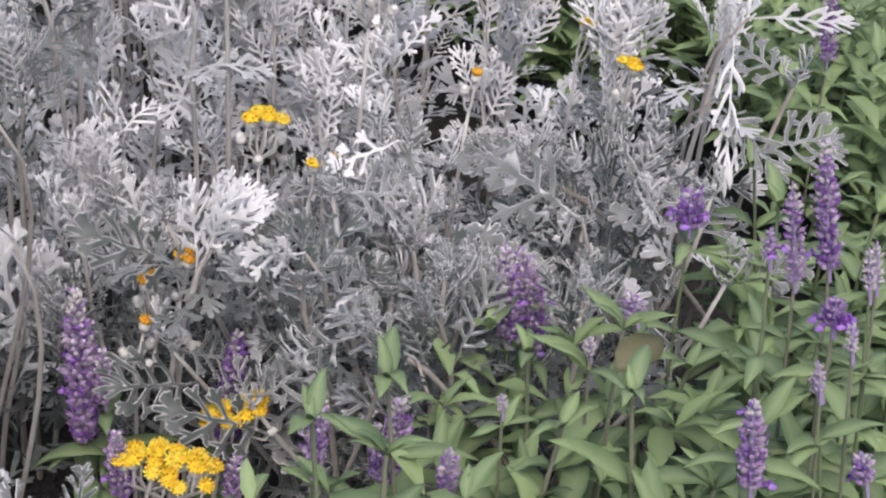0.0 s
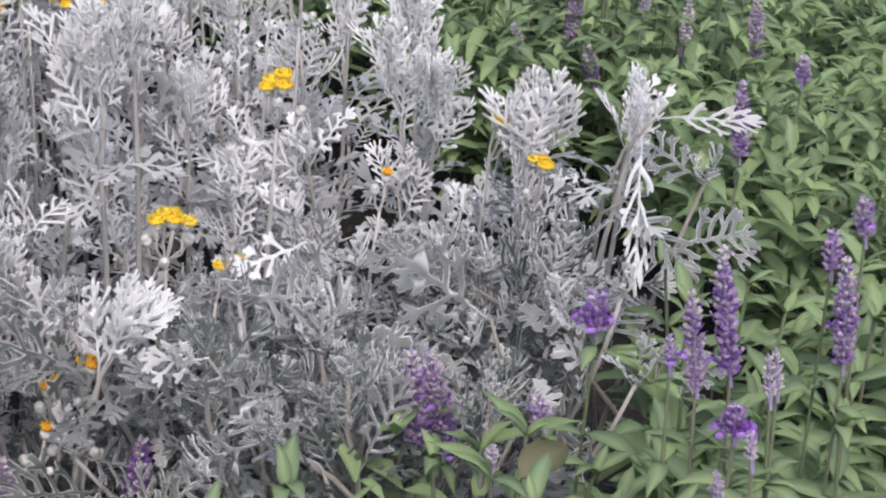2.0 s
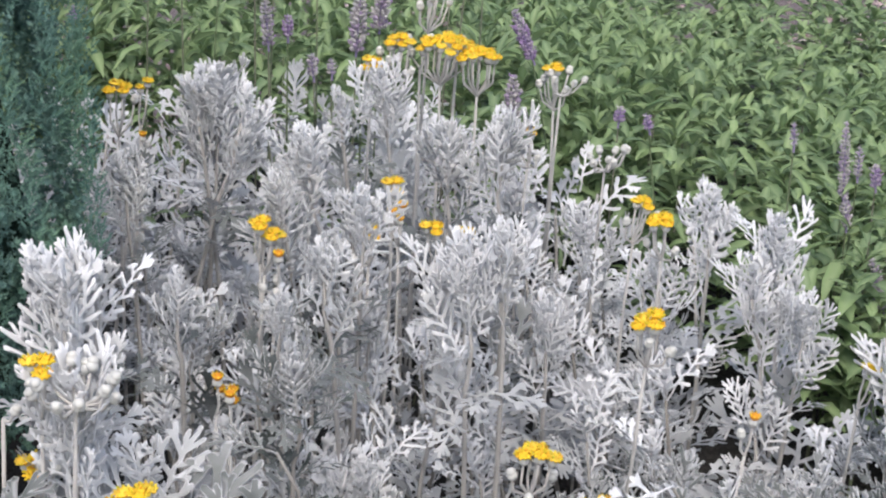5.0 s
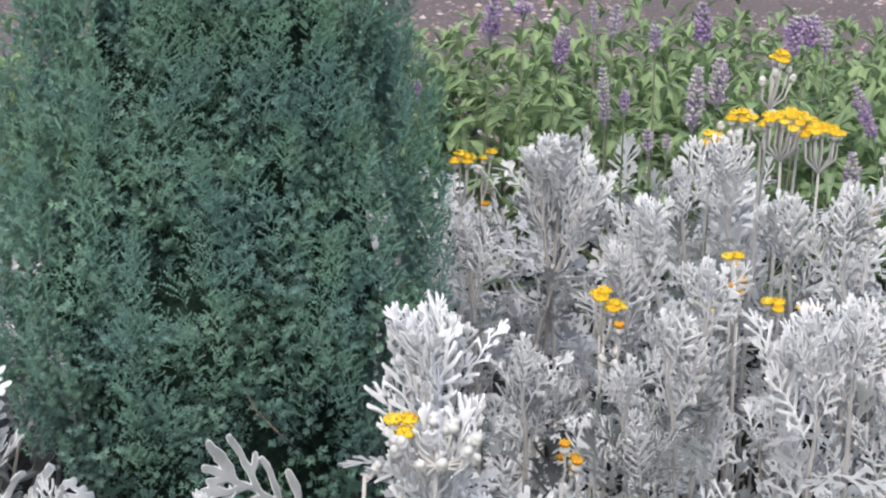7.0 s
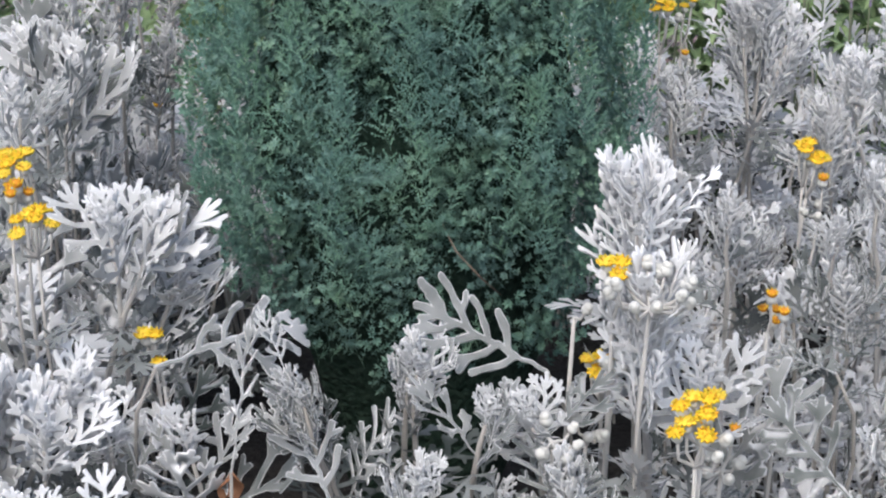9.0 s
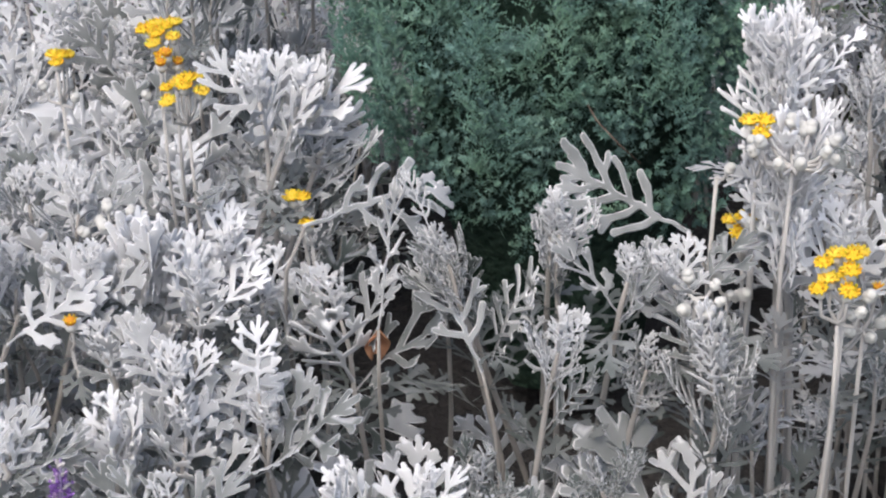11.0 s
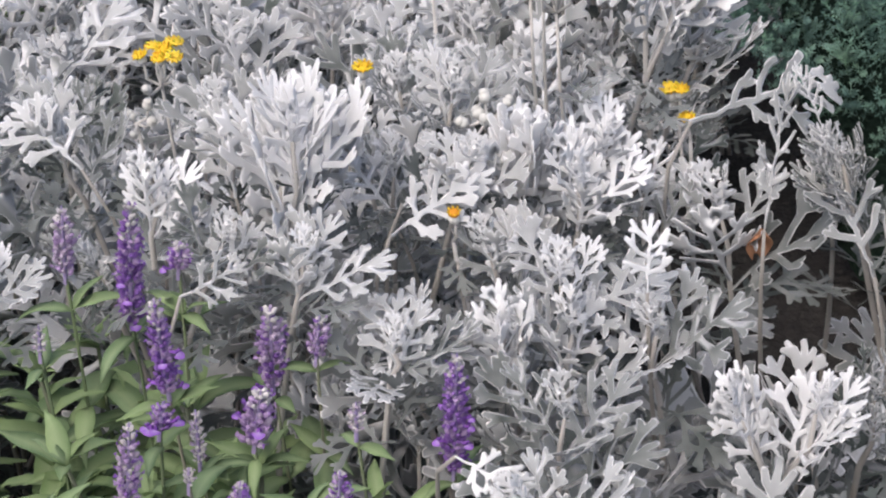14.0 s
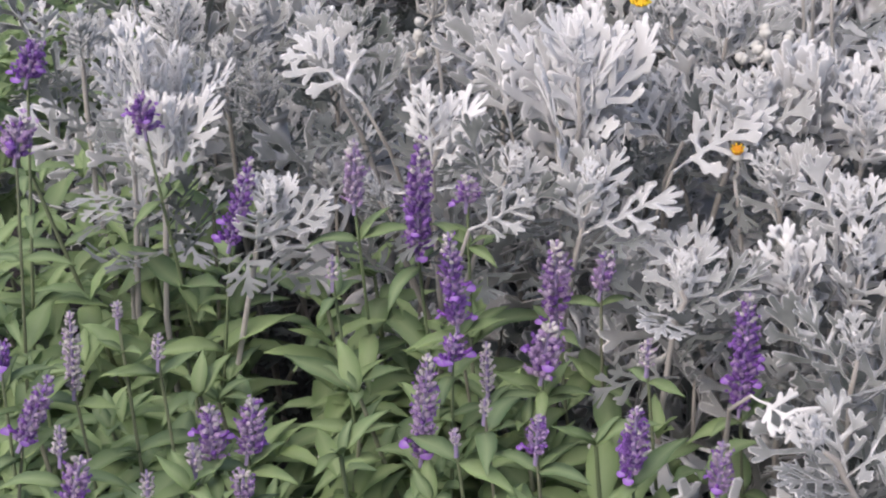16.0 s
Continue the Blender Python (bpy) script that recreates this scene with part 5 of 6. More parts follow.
spike_sage((0.544, 2.105), (0.528, 2.109, 0.624), (0.526, 2.109, 0.657), 0.021, 0.09, 67)
spike_sage((0.593, 2.085), (0.607, 2.081, 0.554), (0.610, 2.080, 0.617), 0.030, 0.02, 68)
spike_sage((0.566, 2.088), (0.577, 2.085, 0.523), (0.581, 2.084, 0.600), 0.029, 0.04, 69)
spike_sage((0.678, 2.071), (0.697, 2.065, 0.622), (0.701, 2.064, 0.673), 0.030, 0.12, 70)
spike_sage((0.672, 2.073), (0.717, 2.058, 0.634), (0.722, 2.057, 0.672), 0.030, 0.12, 71)
spike_sage((0.728, 2.052), (0.737, 2.048, 0.628), (0.737, 2.048, 0.654), 0.021, 0.02, 72)
spike_sage((0.904, 1.975), (0.798, 2.013, 0.523), (0.771, 2.023, 0.589), 0.023, 0.09, 73)
spike_sage((0.779, 1.999), (0.772, 2.002, 0.435), (0.770, 2.003, 0.506), 0.027, 0.04, 74)
spike_sage((0.553, 2.073), (0.519, 2.081, 0.491), (0.516, 2.081, 0.518), 0.020, 0.02, 75)
spike_sage((0.231, 2.140), (0.217, 2.141, 0.557), (0.217, 2.142, 0.576), 0.014, 0.09, 76)
spike_sage((0.463, 2.127), (0.449, 2.129, 0.652), (0.448, 2.129, 0.678), 0.014, 0.02, 77)
spike_sage((0.555, 2.071), (0.542, 2.074, 0.495), (0.541, 2.075, 0.515), 0.015, 0.02, 78)
# tall felted shoots of the dusty millers
plume((0.422, 1.033, 0.347), (0.442, 1.026, 0.422), BROAD, 9, 0.80, 0.50, 900)
plume((0.300, 1.185, 0.170), (0.332, 1.179, 0.308), BROAD, 9, 0.85, 0.45, 901)
plume((0.486, 0.971, 0.329), (0.466, 0.979, 0.397), BROAD, 7, 0.25, 1.10, 902)
plume((0.869, 1.134, 0.272), (0.844, 1.150, 0.475), FINE, 16, 0.92, 0.35, 903)
plume((0.883, 1.040, 0.442), (0.893, 1.033, 0.520), FINE, 12, 0.97, 0.50, 904)
plume((0.595, 0.930, 0.301), (0.601, 0.927, 0.391), FINE, 10, 0.35, 0.50, 905)
plume((0.548, 0.876, 0.323), (0.501, 0.896, 0.369), FINE, 9, 0.08, 1.10, 906)
plume((0.762, 1.024, 0.353), (0.719, 1.049, 0.379), FINE, 10, 0.08, 1.20, 907)
plume((0.614, 1.041, 0.223), (0.594, 1.050, 0.378), FINE, 16, 0.40, 0.60, 908)
plume((0.575, 1.118, 0.261), (0.554, 1.126, 0.373), FINE, 14, 0.55, 0.60, 909)
plume((0.381, 1.286, 0.217), (0.410, 1.279, 0.354), FINE, 18, 0.97, 0.50, 910)
plume((0.345, 1.115, 0.187), (0.330, 1.119, 0.300), FINE, 12, 0.10, 1.00, 911)
plume((0.913, 1.240, 0.352), (0.917, 1.237, 0.462), FINE, 13, 0.77, 0.60, 912)
plume((0.881, 1.425, 0.321), (0.885, 1.423, 0.422), FINE, 16, 1.00, 0.50, 913)
plume((0.782, 0.997, 0.316), (0.797, 0.987, 0.450), FINE, 14, 0.15, 0.90, 914)
plume((0.577, 0.897, 0.311), (0.565, 0.903, 0.414), FINE, 12, 0.25, 0.60, 915)
plume((0.656, 0.847, 0.323), (0.657, 0.846, 0.404), FINE, 10, 0.20, 0.70, 916)
plume((0.900, 1.459, 0.304), (0.887, 1.465, 0.485), FINE, 22, 1.00, 0.45, 917)
plume((0.868, 1.428, 0.306), (0.842, 1.440, 0.453), FINE, 16, 0.98, 0.50, 918)
plume((0.881, 1.385, 0.308), (0.887, 1.382, 0.427), FINE, 14, 0.88, 0.60, 919)
plume((0.850, 1.545, 0.352), (0.847, 1.546, 0.493), FINE, 16, 1.00, 0.45, 920)
plume((0.491, 1.398, 0.267), (0.510, 1.392, 0.500), FINE, 24, 0.98, 0.40, 921)
plume((0.448, 1.434, 0.318), (0.440, 1.436, 0.428), FINE, 14, 0.93, 0.50, 922)
plume((0.731, 1.801, 0.222), (0.708, 1.808, 0.441), FINE, 20, 0.93, 0.45, 923)
plume((0.645, 1.481, 0.270), (0.642, 1.482, 0.407), FINE, 16, 0.88, 0.50, 924)
plume((0.595, 1.960, 0.381), (0.592, 1.961, 0.481), BROAD, 14, 0.98, 0.60, 925)
plume((0.462, 1.876, 0.271), (0.487, 1.872, 0.463), FINE, 20, 0.93, 0.50, 926)
plume((0.788, 1.715, 0.262), (0.764, 1.724, 0.415), FINE, 16, 0.93, 0.50, 927)
plume((0.870, 1.173, 0.378), (0.873, 1.171, 0.493), FINE, 14, 0.78, 0.70, 928)
plume((0.919, 1.088, 0.411), (0.921, 1.086, 0.520), FINE, 12, 1.00, 0.45, 929)
plume((0.439, 1.081, 0.329), (0.459, 1.075, 0.404), BROAD, 8, 1.00, 0.50, 930)
plume((0.796, 1.542, 0.316), (0.791, 1.545, 0.421), FINE, 12, 0.88, 0.60, 931)
plume((0.613, 1.542, 0.284), (0.590, 1.549, 0.392), BROAD, 10, 0.88, 0.60, 932)
plume((0.334, 1.738, 0.395), (0.346, 1.736, 0.593), FINE, 26, 0.88, 0.75, 933)
plume((0.331, 1.735, 0.446), (0.315, 1.737, 0.581), FINE, 16, 0.83, 0.50, 934)
plume((0.338, 1.712, 0.454), (0.372, 1.705, 0.576), FINE, 16, 0.88, 0.50, 935)
plume((0.431, 1.602, 0.439), (0.408, 1.608, 0.559), FINE, 20, 0.93, 0.60, 936)
plume((0.547, 1.770, 0.457), (0.531, 1.775, 0.581), FINE, 18, 0.88, 0.50, 937)
plume((0.483, 1.730, 0.483), (0.473, 1.733, 0.567), FINE, 10, 0.78, 0.60, 938)
plume((0.141, 1.120, 0.498), (0.123, 1.121, 0.625), FINE, 18, 1.00, 0.35, 939)
plume((0.150, 1.137, 0.511), (0.141, 1.138, 0.619), FINE, 16, 1.00, 0.35, 940)
plume((0.164, 1.162, 0.507), (0.167, 1.162, 0.602), FINE, 12, 0.98, 0.45, 941)
plume((0.509, 1.330, 0.382), (0.502, 1.332, 0.535), FINE, 20, 0.93, 0.45, 942)
plume((0.569, 1.596, 0.438), (0.555, 1.601, 0.565), FINE, 18, 0.78, 0.60, 943)
plume((0.608, 1.535, 0.460), (0.603, 1.537, 0.589), FINE, 18, 0.83, 0.60, 944)
plume((0.428, 1.418, 0.440), (0.431, 1.417, 0.555), FINE, 18, 0.83, 0.60, 945)
plume((0.326, 1.267, 0.442), (0.327, 1.267, 0.523), FINE, 14, 0.73, 0.80, 946)
plume((0.248, 1.335, 0.435), (0.246, 1.335, 0.519), FINE, 14, 0.73, 0.80, 947)
plume((0.541, 1.322, 0.411), (0.539, 1.323, 0.548), FINE, 16, 0.88, 0.50, 948)
plume((0.234, 1.610, 0.428), (0.227, 1.611, 0.537), FINE, 12, 0.63, 0.60, 949)
plume((0.388, 1.363, 0.429), (0.378, 1.365, 0.526), FINE, 14, 0.78, 0.70, 950)
plume((-0.421, 1.640, 0.410), (-0.421, 1.640, 0.589), BROAD, 16, 0.60, 0.50, 951)
plume((-0.391, 1.593, 0.427), (-0.367, 1.599, 0.583), BROAD, 16, 0.60, 0.50, 952)
plume((-0.397, 1.483, 0.467), (-0.406, 1.480, 0.578), BROAD, 12, 0.65, 0.50, 953)
plume((-0.335, 1.801, 0.368), (-0.312, 1.805, 0.525), FINE, 16, 0.40, 0.40, 954)
plume((-0.250, 1.144, 0.490), (-0.254, 1.144, 0.594), BROAD, 11, 0.80, 0.60, 955)
plume((-0.246, 1.142, 0.491), (-0.209, 1.149, 0.585), BROAD, 8, 0.85, 0.40, 956)
plume((-0.228, 1.152, 0.457), (-0.192, 1.158, 0.545), BROAD, 9, 0.70, 0.50, 957)
plume((-0.023, 1.050, 0.426), (-0.021, 1.050, 0.514), FINE, 12, 0.60, 0.60, 958)
plume((-0.086, 1.019, 0.416), (-0.106, 1.017, 0.504), FINE, 12, 0.30, 0.70, 959)
plume((0.020, 1.014, 0.431), (0.031, 1.014, 0.488), BROAD, 8, 0.50, 0.90, 960)
plume((0.140, 1.099, 0.479), (0.135, 1.099, 0.623), FINE, 18, 0.95, 0.40, 961)
plume((0.140, 1.046, 0.404), (0.140, 1.046, 0.572), FINE, 26, 0.95, 0.50, 962)
plume((0.185, 1.064, 0.386), (0.185, 1.064, 0.507), BROAD, 12, 0.75, 0.60, 963)
plume((0.336, 1.758, 0.410), (0.343, 1.757, 0.563), FINE, 22, 0.70, 0.70, 964)
plume((0.400, 1.571, 0.378), (0.377, 1.577, 0.519), FINE, 18, 0.60, 0.70, 965)
plume((0.263, 1.371, 0.382), (0.271, 1.369, 0.480), FINE, 14, 0.60, 0.70, 966)
plume((0.330, 1.244, 0.369), (0.329, 1.245, 0.480), FINE, 14, 0.40, 0.80, 967)
plume((0.067, 1.014, 0.418), (0.054, 1.015, 0.492), BROAD, 10, 0.60, 0.80, 968)
plume((-0.337, 1.035, 0.365), (-0.323, 1.039, 0.507), BROAD, 14, 0.90, 0.30, 969)
plume((-0.302, 1.059, 0.410), (-0.261, 1.067, 0.489), BROAD, 9, 0.90, 0.40, 970)
plume((-0.240, 1.038, 0.389), (-0.243, 1.037, 0.467), BROAD, 10, 0.75, 0.60, 971)
plume((-0.179, 1.046, 0.358), (-0.191, 1.044, 0.465), BROAD, 12, 0.65, 0.60, 972)
plume((-0.318, 0.881, 0.381), (-0.312, 0.883, 0.432), BROAD, 7, 0.95, 0.50, 973)
plume((-0.482, 0.951, 0.447), (-0.465, 0.958, 0.565), BROAD, 14, 0.90, 0.50, 974)
plume((-0.487, 1.013, 0.438), (-0.463, 1.022, 0.523), BROAD, 10, 0.80, 0.50, 975)
plume((-0.420, 1.122, 0.410), (-0.389, 1.131, 0.502), BROAD, 12, 0.55, 0.80, 976)
plume((-0.142, 0.848, 0.340), (-0.166, 0.845, 0.418), BROAD, 8, 0.85, 0.22, 977)
plume((-0.128, 0.851, 0.339), (-0.099, 0.853, 0.419), BROAD, 8, 0.85, 0.22, 978)
plume((-0.031, 1.053, 0.432), (-0.027, 1.053, 0.507), FINE, 12, 0.45, 0.50, 979)
plume((-0.034, 0.973, 0.364), (-0.017, 0.973, 0.460), FINE, 16, 0.60, 0.70, 980)
plume((-0.076, 1.034, 0.378), (-0.116, 1.031, 0.490), FINE, 12, 0.35, 0.60, 981)
plume((-0.058, 0.784, 0.390), (-0.052, 0.784, 0.407), FINE, 8, 0.35, 0.80, 982)
plume((-0.335, 0.956, 0.388), (-0.341, 0.954, 0.465), BROAD, 9, 0.50, 0.70, 983)
plume((-0.460, 1.160, 0.405), (-0.449, 1.164, 0.492), BROAD, 12, 0.60, 0.80, 984)
plume((-0.277, 0.898, 0.354), (-0.269, 0.900, 0.441), BROAD, 12, 0.80, 0.80, 985)
plume((-0.216, 0.909, 0.349), (-0.218, 0.908, 0.437), BROAD, 12, 0.50, 1.00, 986)
plume((0.029, 0.980, 0.364), (0.044, 0.978, 0.436), FINE, 12, 0.50, 0.80, 987)
plume((0.085, 0.958, 0.356), (0.078, 0.959, 0.469), FINE, 20, 0.50, 0.60, 988)
plume((0.016, 0.852, 0.352), (0.003, 0.852, 0.419), FINE, 12, 0.15, 1.10, 989)
plume((-0.082, 0.878, 0.328), (-0.071, 0.879, 0.403), FINE, 12, 0.15, 1.10, 990)
plume((-0.850, 0.943, 0.392), (-0.819, 0.964, 0.533), FINE, 22, 0.92, 0.50, 991)
plume((-0.840, 0.963, 0.409), (-0.799, 0.989, 0.506), FINE, 14, 0.88, 0.45, 992)
plume((-0.506, 0.998, 0.399), (-0.488, 1.004, 0.540), BROAD, 14, 0.90, 0.40, 993)
plume((-0.589, 0.948, 0.442), (-0.583, 0.950, 0.503), BROAD, 8, 0.90, 0.40, 994)
plume((-0.682, 1.031, 0.420), (-0.696, 1.024, 0.511), BROAD, 8, 0.55, 0.90, 995)
plume((-0.577, 1.074, 0.398), (-0.574, 1.076, 0.509), BROAD, 8, 0.50, 0.80, 996)
plume((-0.436, 1.045, 0.385), (-0.427, 1.048, 0.479), BROAD, 12, 0.65, 0.90, 997)
plume((-0.374, 1.008, 0.438), (-0.354, 1.012, 0.491), BROAD, 8, 0.65, 0.80, 998)
plume((-0.316, 1.046, 0.403), (-0.323, 1.045, 0.502), BROAD, 12, 0.90, 0.40, 999)
plume((-0.317, 0.888, 0.359), (-0.316, 0.889, 0.431), BROAD, 9, 0.95, 0.50, 1000)
plume((-0.291, 1.018, 0.396), (-0.280, 1.020, 0.485), BROAD, 10, 0.80, 0.50, 1001)
plume((-0.950, 1.058, 0.435), (-0.939, 1.065, 0.506), FINE, 12, 0.70, 0.60, 1002)
plume((-0.902, 1.142, 0.415), (-0.895, 1.146, 0.479), FINE, 12, 0.60, 0.60, 1003)
plume((-0.532, 0.898, 0.428), (-0.504, 0.908, 0.483), BROAD, 6, 0.50, 0.80, 1004)
plume((-0.464, 0.888, 0.417), (-0.444, 0.894, 0.486), BROAD, 9, 0.85, 0.70, 1005)
plume((-0.391, 0.905, 0.367), (-0.403, 0.902, 0.424), BROAD, 8, 0.50, 1.00, 1006)
plume((-0.290, 0.916, 0.381), (-0.276, 0.918, 0.468), BROAD, 10, 0.75, 0.70, 1007)
plume((-0.260, 0.732, 0.369), (-0.282, 0.729, 0.411), BROAD, 8, 0.60, 0.90, 1008)
plume((-0.789, 1.068, 0.371), (-0.788, 1.068, 0.451), FINE, 12, 0.20, 1.00, 1009)
plume((-0.609, 0.907, 0.406), (-0.618, 0.903, 0.451), FINE, 8, 0.30, 0.90, 1010)
plume((-0.269, 0.812, 0.349), (-0.260, 0.813, 0.435), BROAD, 12, 0.45, 0.80, 1011)
plume((-0.700, 0.866, 0.420), (-0.685, 0.875, 0.461), BROAD, 8, 0.78, 0.90, 1012)
plume((-0.387, 0.849, 0.397), (-0.380, 0.851, 0.430), BROAD, 7, 0.70, 1.00, 1013)
plume((-0.422, 1.914, 0.485), (-0.409, 1.917, 0.648), FINE, 16, 0.70, 0.50, 1014)
plume((-0.356, 1.875, 0.475), (-0.350, 1.876, 0.646), FINE, 16, 0.70, 0.50, 1015)
plume((-0.315, 1.827, 0.475), (-0.302, 1.830, 0.630), FINE, 14, 0.60, 0.50, 1016)
plume((-0.361, 1.761, 0.476), (-0.357, 1.762, 0.608), FINE, 14, 0.55, 0.60, 1017)
plume((-0.402, 1.698, 0.496), (-0.392, 1.701, 0.606), FINE, 14, 0.60, 0.60, 1018)
plume((-0.940, 1.166, 0.362), (-0.911, 1.185, 0.465), BROAD, 12, 0.55, 0.60, 1019)
plume((-0.870, 1.204, 0.366), (-0.850, 1.216, 0.452), BROAD, 12, 0.50, 0.70, 1020)
plume((-0.841, 1.101, 0.377), (-0.832, 1.107, 0.465), BROAD, 11, 0.35, 0.80, 1021)
plume((-0.807, 0.921, 0.410), (-0.786, 0.935, 0.503), BROAD, 12, 0.85, 0.40, 1022)
plume((-0.757, 1.148, 0.377), (-0.747, 1.153, 0.461), BROAD, 10, 0.35, 0.90, 1023)
# single outstanding leaves
lone_leaf((0.609, 1.083, 0.406), (0.538, 1.071, 0.394), (-0.356, -0.820, 0.699), BROAD[0], 0.82, 0.80)
lone_leaf((0.731, 0.980, 0.365), (0.670, 1.041, 0.407), (-0.666, -0.768, 0.696), BROAD[2], 0.12)
lone_leaf((0.487, 0.974, 0.381), (0.439, 0.991, 0.380), (-0.293, -0.812, 0.280), BROAD[1], 0.65)
lone_leaf((0.540, 0.878, 0.332), (0.491, 0.927, 0.370), (-0.134, -0.767, 0.740), FINE[2], 0.15)
lone_leaf((0.499, 0.890, 0.359), (0.442, 0.900, 0.340), (-0.536, -0.774, 0.374), FINE[4], 0.15)
lone_leaf((0.074, 1.082, 0.471), (-0.028, 1.107, 0.518), (-0.011, -0.898, 0.585), COMB[0], 0.28)
lone_leaf((0.285, 1.081, 0.471), (0.238, 1.098, 0.481), (-0.000, -0.872, 0.440), FINE[5], 0.20)
lone_leaf((0.268, 0.953, 0.444), (0.215, 0.996, 0.497), (-0.434, -0.848, 0.530), BROAD[6], 0.12)
lone_leaf((-0.301, 0.968, 0.370), (-0.342, 1.001, 0.444), (0.249, -0.834, 0.419), BROAD[0], 0.65)
lone_leaf((-0.222, 0.908, 0.437), (-0.219, 0.915, 0.489), (0.369, -0.851, 0.616), BROAD[5], 0.95)
lone_leaf((-0.409, 0.955, 0.445), (-0.349, 0.992, 0.476), (0.305, -0.839, 0.644), BROAD[1], 0.65)
lone_leaf((-0.525, 0.846, 0.456), (-0.483, 0.871, 0.470), (0.508, -0.798, 0.316), BROAD[3], 0.50)
lone_leaf((-0.659, 0.995, 0.469), (-0.708, 0.999, 0.523), (0.178, -0.807, 0.655), BROAD[7], 0.55)
lone_leaf((-0.550, 1.021, 0.435), (-0.567, 1.051, 0.502), (0.333, -0.837, 0.212), BROAD[0], 0.55)
lone_leaf((-0.406, 0.981, 0.455), (-0.341, 1.005, 0.473), (0.376, -0.857, 0.733), BROAD[1], 0.65)
lone_leaf((-0.319, 0.751, 0.414), (-0.274, 0.741, 0.393), (-0.099, -0.766, 0.380), BROAD[5], 0.95)
lone_leaf((-0.428, 1.019, 0.428), (-0.463, 1.034, 0.471), (0.254, -0.849, 0.723), BROAD[6], 0.60)
lone_leaf((-0.205, 1.037, 0.498), (-0.103, 1.069, 0.531), (0.0, -0.8, 0.6), ARCH[0], 0.25)
lone_leaf((-0.114, 1.044, 0.488), (-0.133, 1.066, 0.534), (0.3, -0.8, 0.4), ARCH[1], 0.45, 0.7)
lone_leaf((-0.076, 0.984, 0.408), (-0.117, 1.023, 0.493), (0.2, -0.85, 0.4), ARCH[1], 0.30)
lone_leaf((-0.152, 1.007, 0.429), (-0.140, 1.060, 0.526), (0.1, -0.9, 0.3), FINE[0], 0.40, 0.55)
# white arching leaves over the sages
lone_leaf((0.893, 1.035, 0.500), (0.846, 0.950, 0.388), (-0.55, -0.75, 0.2), ARCH[1], 0.80, 0.38)
lone_leaf((0.868, 1.010, 0.440), (0.900, 0.935, 0.400), (-0.3, -0.8, 0.6), ARCH[1], 0.15, 0.9)
lone_leaf((0.895, 1.020, 0.508), (0.990, 0.985, 0.512), (-0.2, -0.7, 0.7), ARCH[1], 0.55, 0.6)
# yellow flowers
corymb(0.515, 1.147, 0.413, 7, "open", 0.14, 0.017, 0, buds=3)
corymb(0.619, 1.176, 0.513, 5, "open", 0.15, 0.016, 1, buds=3)
corymb(0.712, 1.156, 0.420, 1, "faded", 0.12, 0.006, 2, buds=1)
corymb(0.846, 1.116, 0.433, 3, "open", 0.15, 0.010, 3, buds=2)
corymb(0.850, 1.198, 0.439, 2, "open", 0.14, 0.007, 4, buds=1)
corymb(0.539, 1.103, 0.386, 1, "open", 0.12, 0.006, 5, buds=0)
corymb(0.558, 1.109, 0.389, 1, "open", 0.12, 0.006, 6, buds=0)
corymb(0.400, 1.090, 0.309, 2, "faded", 0.14, 0.010, 7, buds=3)
corymb(0.422, 1.068, 0.340, 3, "faded", 0.12, 0.010, 8, buds=2)
corymb(0.379, 1.052, 0.295, 1, "faded", 0.12, 0.012, 9, buds=3)
corymb(0.352, 0.932, 0.257, 12, "open", 0.12, 0.022, 10, buds=0)
corymb(0.376, 0.921, 0.251, 11, "open", 0.12, 0.022, 11, buds=0)
corymb(0.452, 0.984, 0.247, 5, "open", 0.12, 0.012, 12, buds=1)
corymb(0.423, 0.988, 0.240, 6, "open", 0.12, 0.014, 13, buds=1)
corymb(0.412, 1.043, 0.295, 0, "bud", 0.10, 0.008, 14, buds=4)
corymb(0.746, 1.502, 0.500, 4, "open", 0.16, 0.014, 15, buds=2)
corymb(0.760, 1.479, 0.486, 5, "open", 0.15, 0.014, 16, buds=2)
corymb(0.509, 1.614, 0.493, 3, "open", 0.16, 0.011, 17, buds=1)
corymb(0.511, 1.595, 0.471, 3, "faded", 0.14, 0.011, 18, buds=0)
corymb(0.477, 1.586, 0.454, 4, "open", 0.14, 0.014, 19, buds=1)
corymb(0.534, 1.544, 0.470, 3, "open", 0.14, 0.010, 20, buds=0)
corymb(0.566, 1.533, 0.466, 3, "open", 0.14, 0.010, 21, buds=0)
corymb(0.352, 1.537, 0.489, 3, "open", 0.16, 0.010, 22, buds=0)
corymb(0.362, 1.531, 0.477, 4, "open", 0.15, 0.011, 23, buds=0)
corymb(0.364, 1.513, 0.458, 1, "faded", 0.12, 0.010, 24, buds=3)
corymb(0.711, 1.773, 0.496, 4, "open", 0.15, 0.014, 25, buds=2)
corymb(0.760, 1.828, 0.558, 4, "open", 0.18, 0.015, 26, buds=3)
corymb(0.803, 1.740, 0.501, 0, "bud", 0.16, 0.020, 27, buds=9)
corymb(0.290, 1.345, 0.399, 3, "faded", 0.12, 0.012, 28, buds=0)
corymb(0.609, 1.831, 0.663, 4, "open", 0.20, 0.016, 29, buds=6)
corymb(0.611, 1.786, 0.606, 18, "open", 0.18, 0.028, 30, buds=0)
corymb(0.645, 1.772, 0.595, 14, "open", 0.18, 0.022, 31, buds=0)
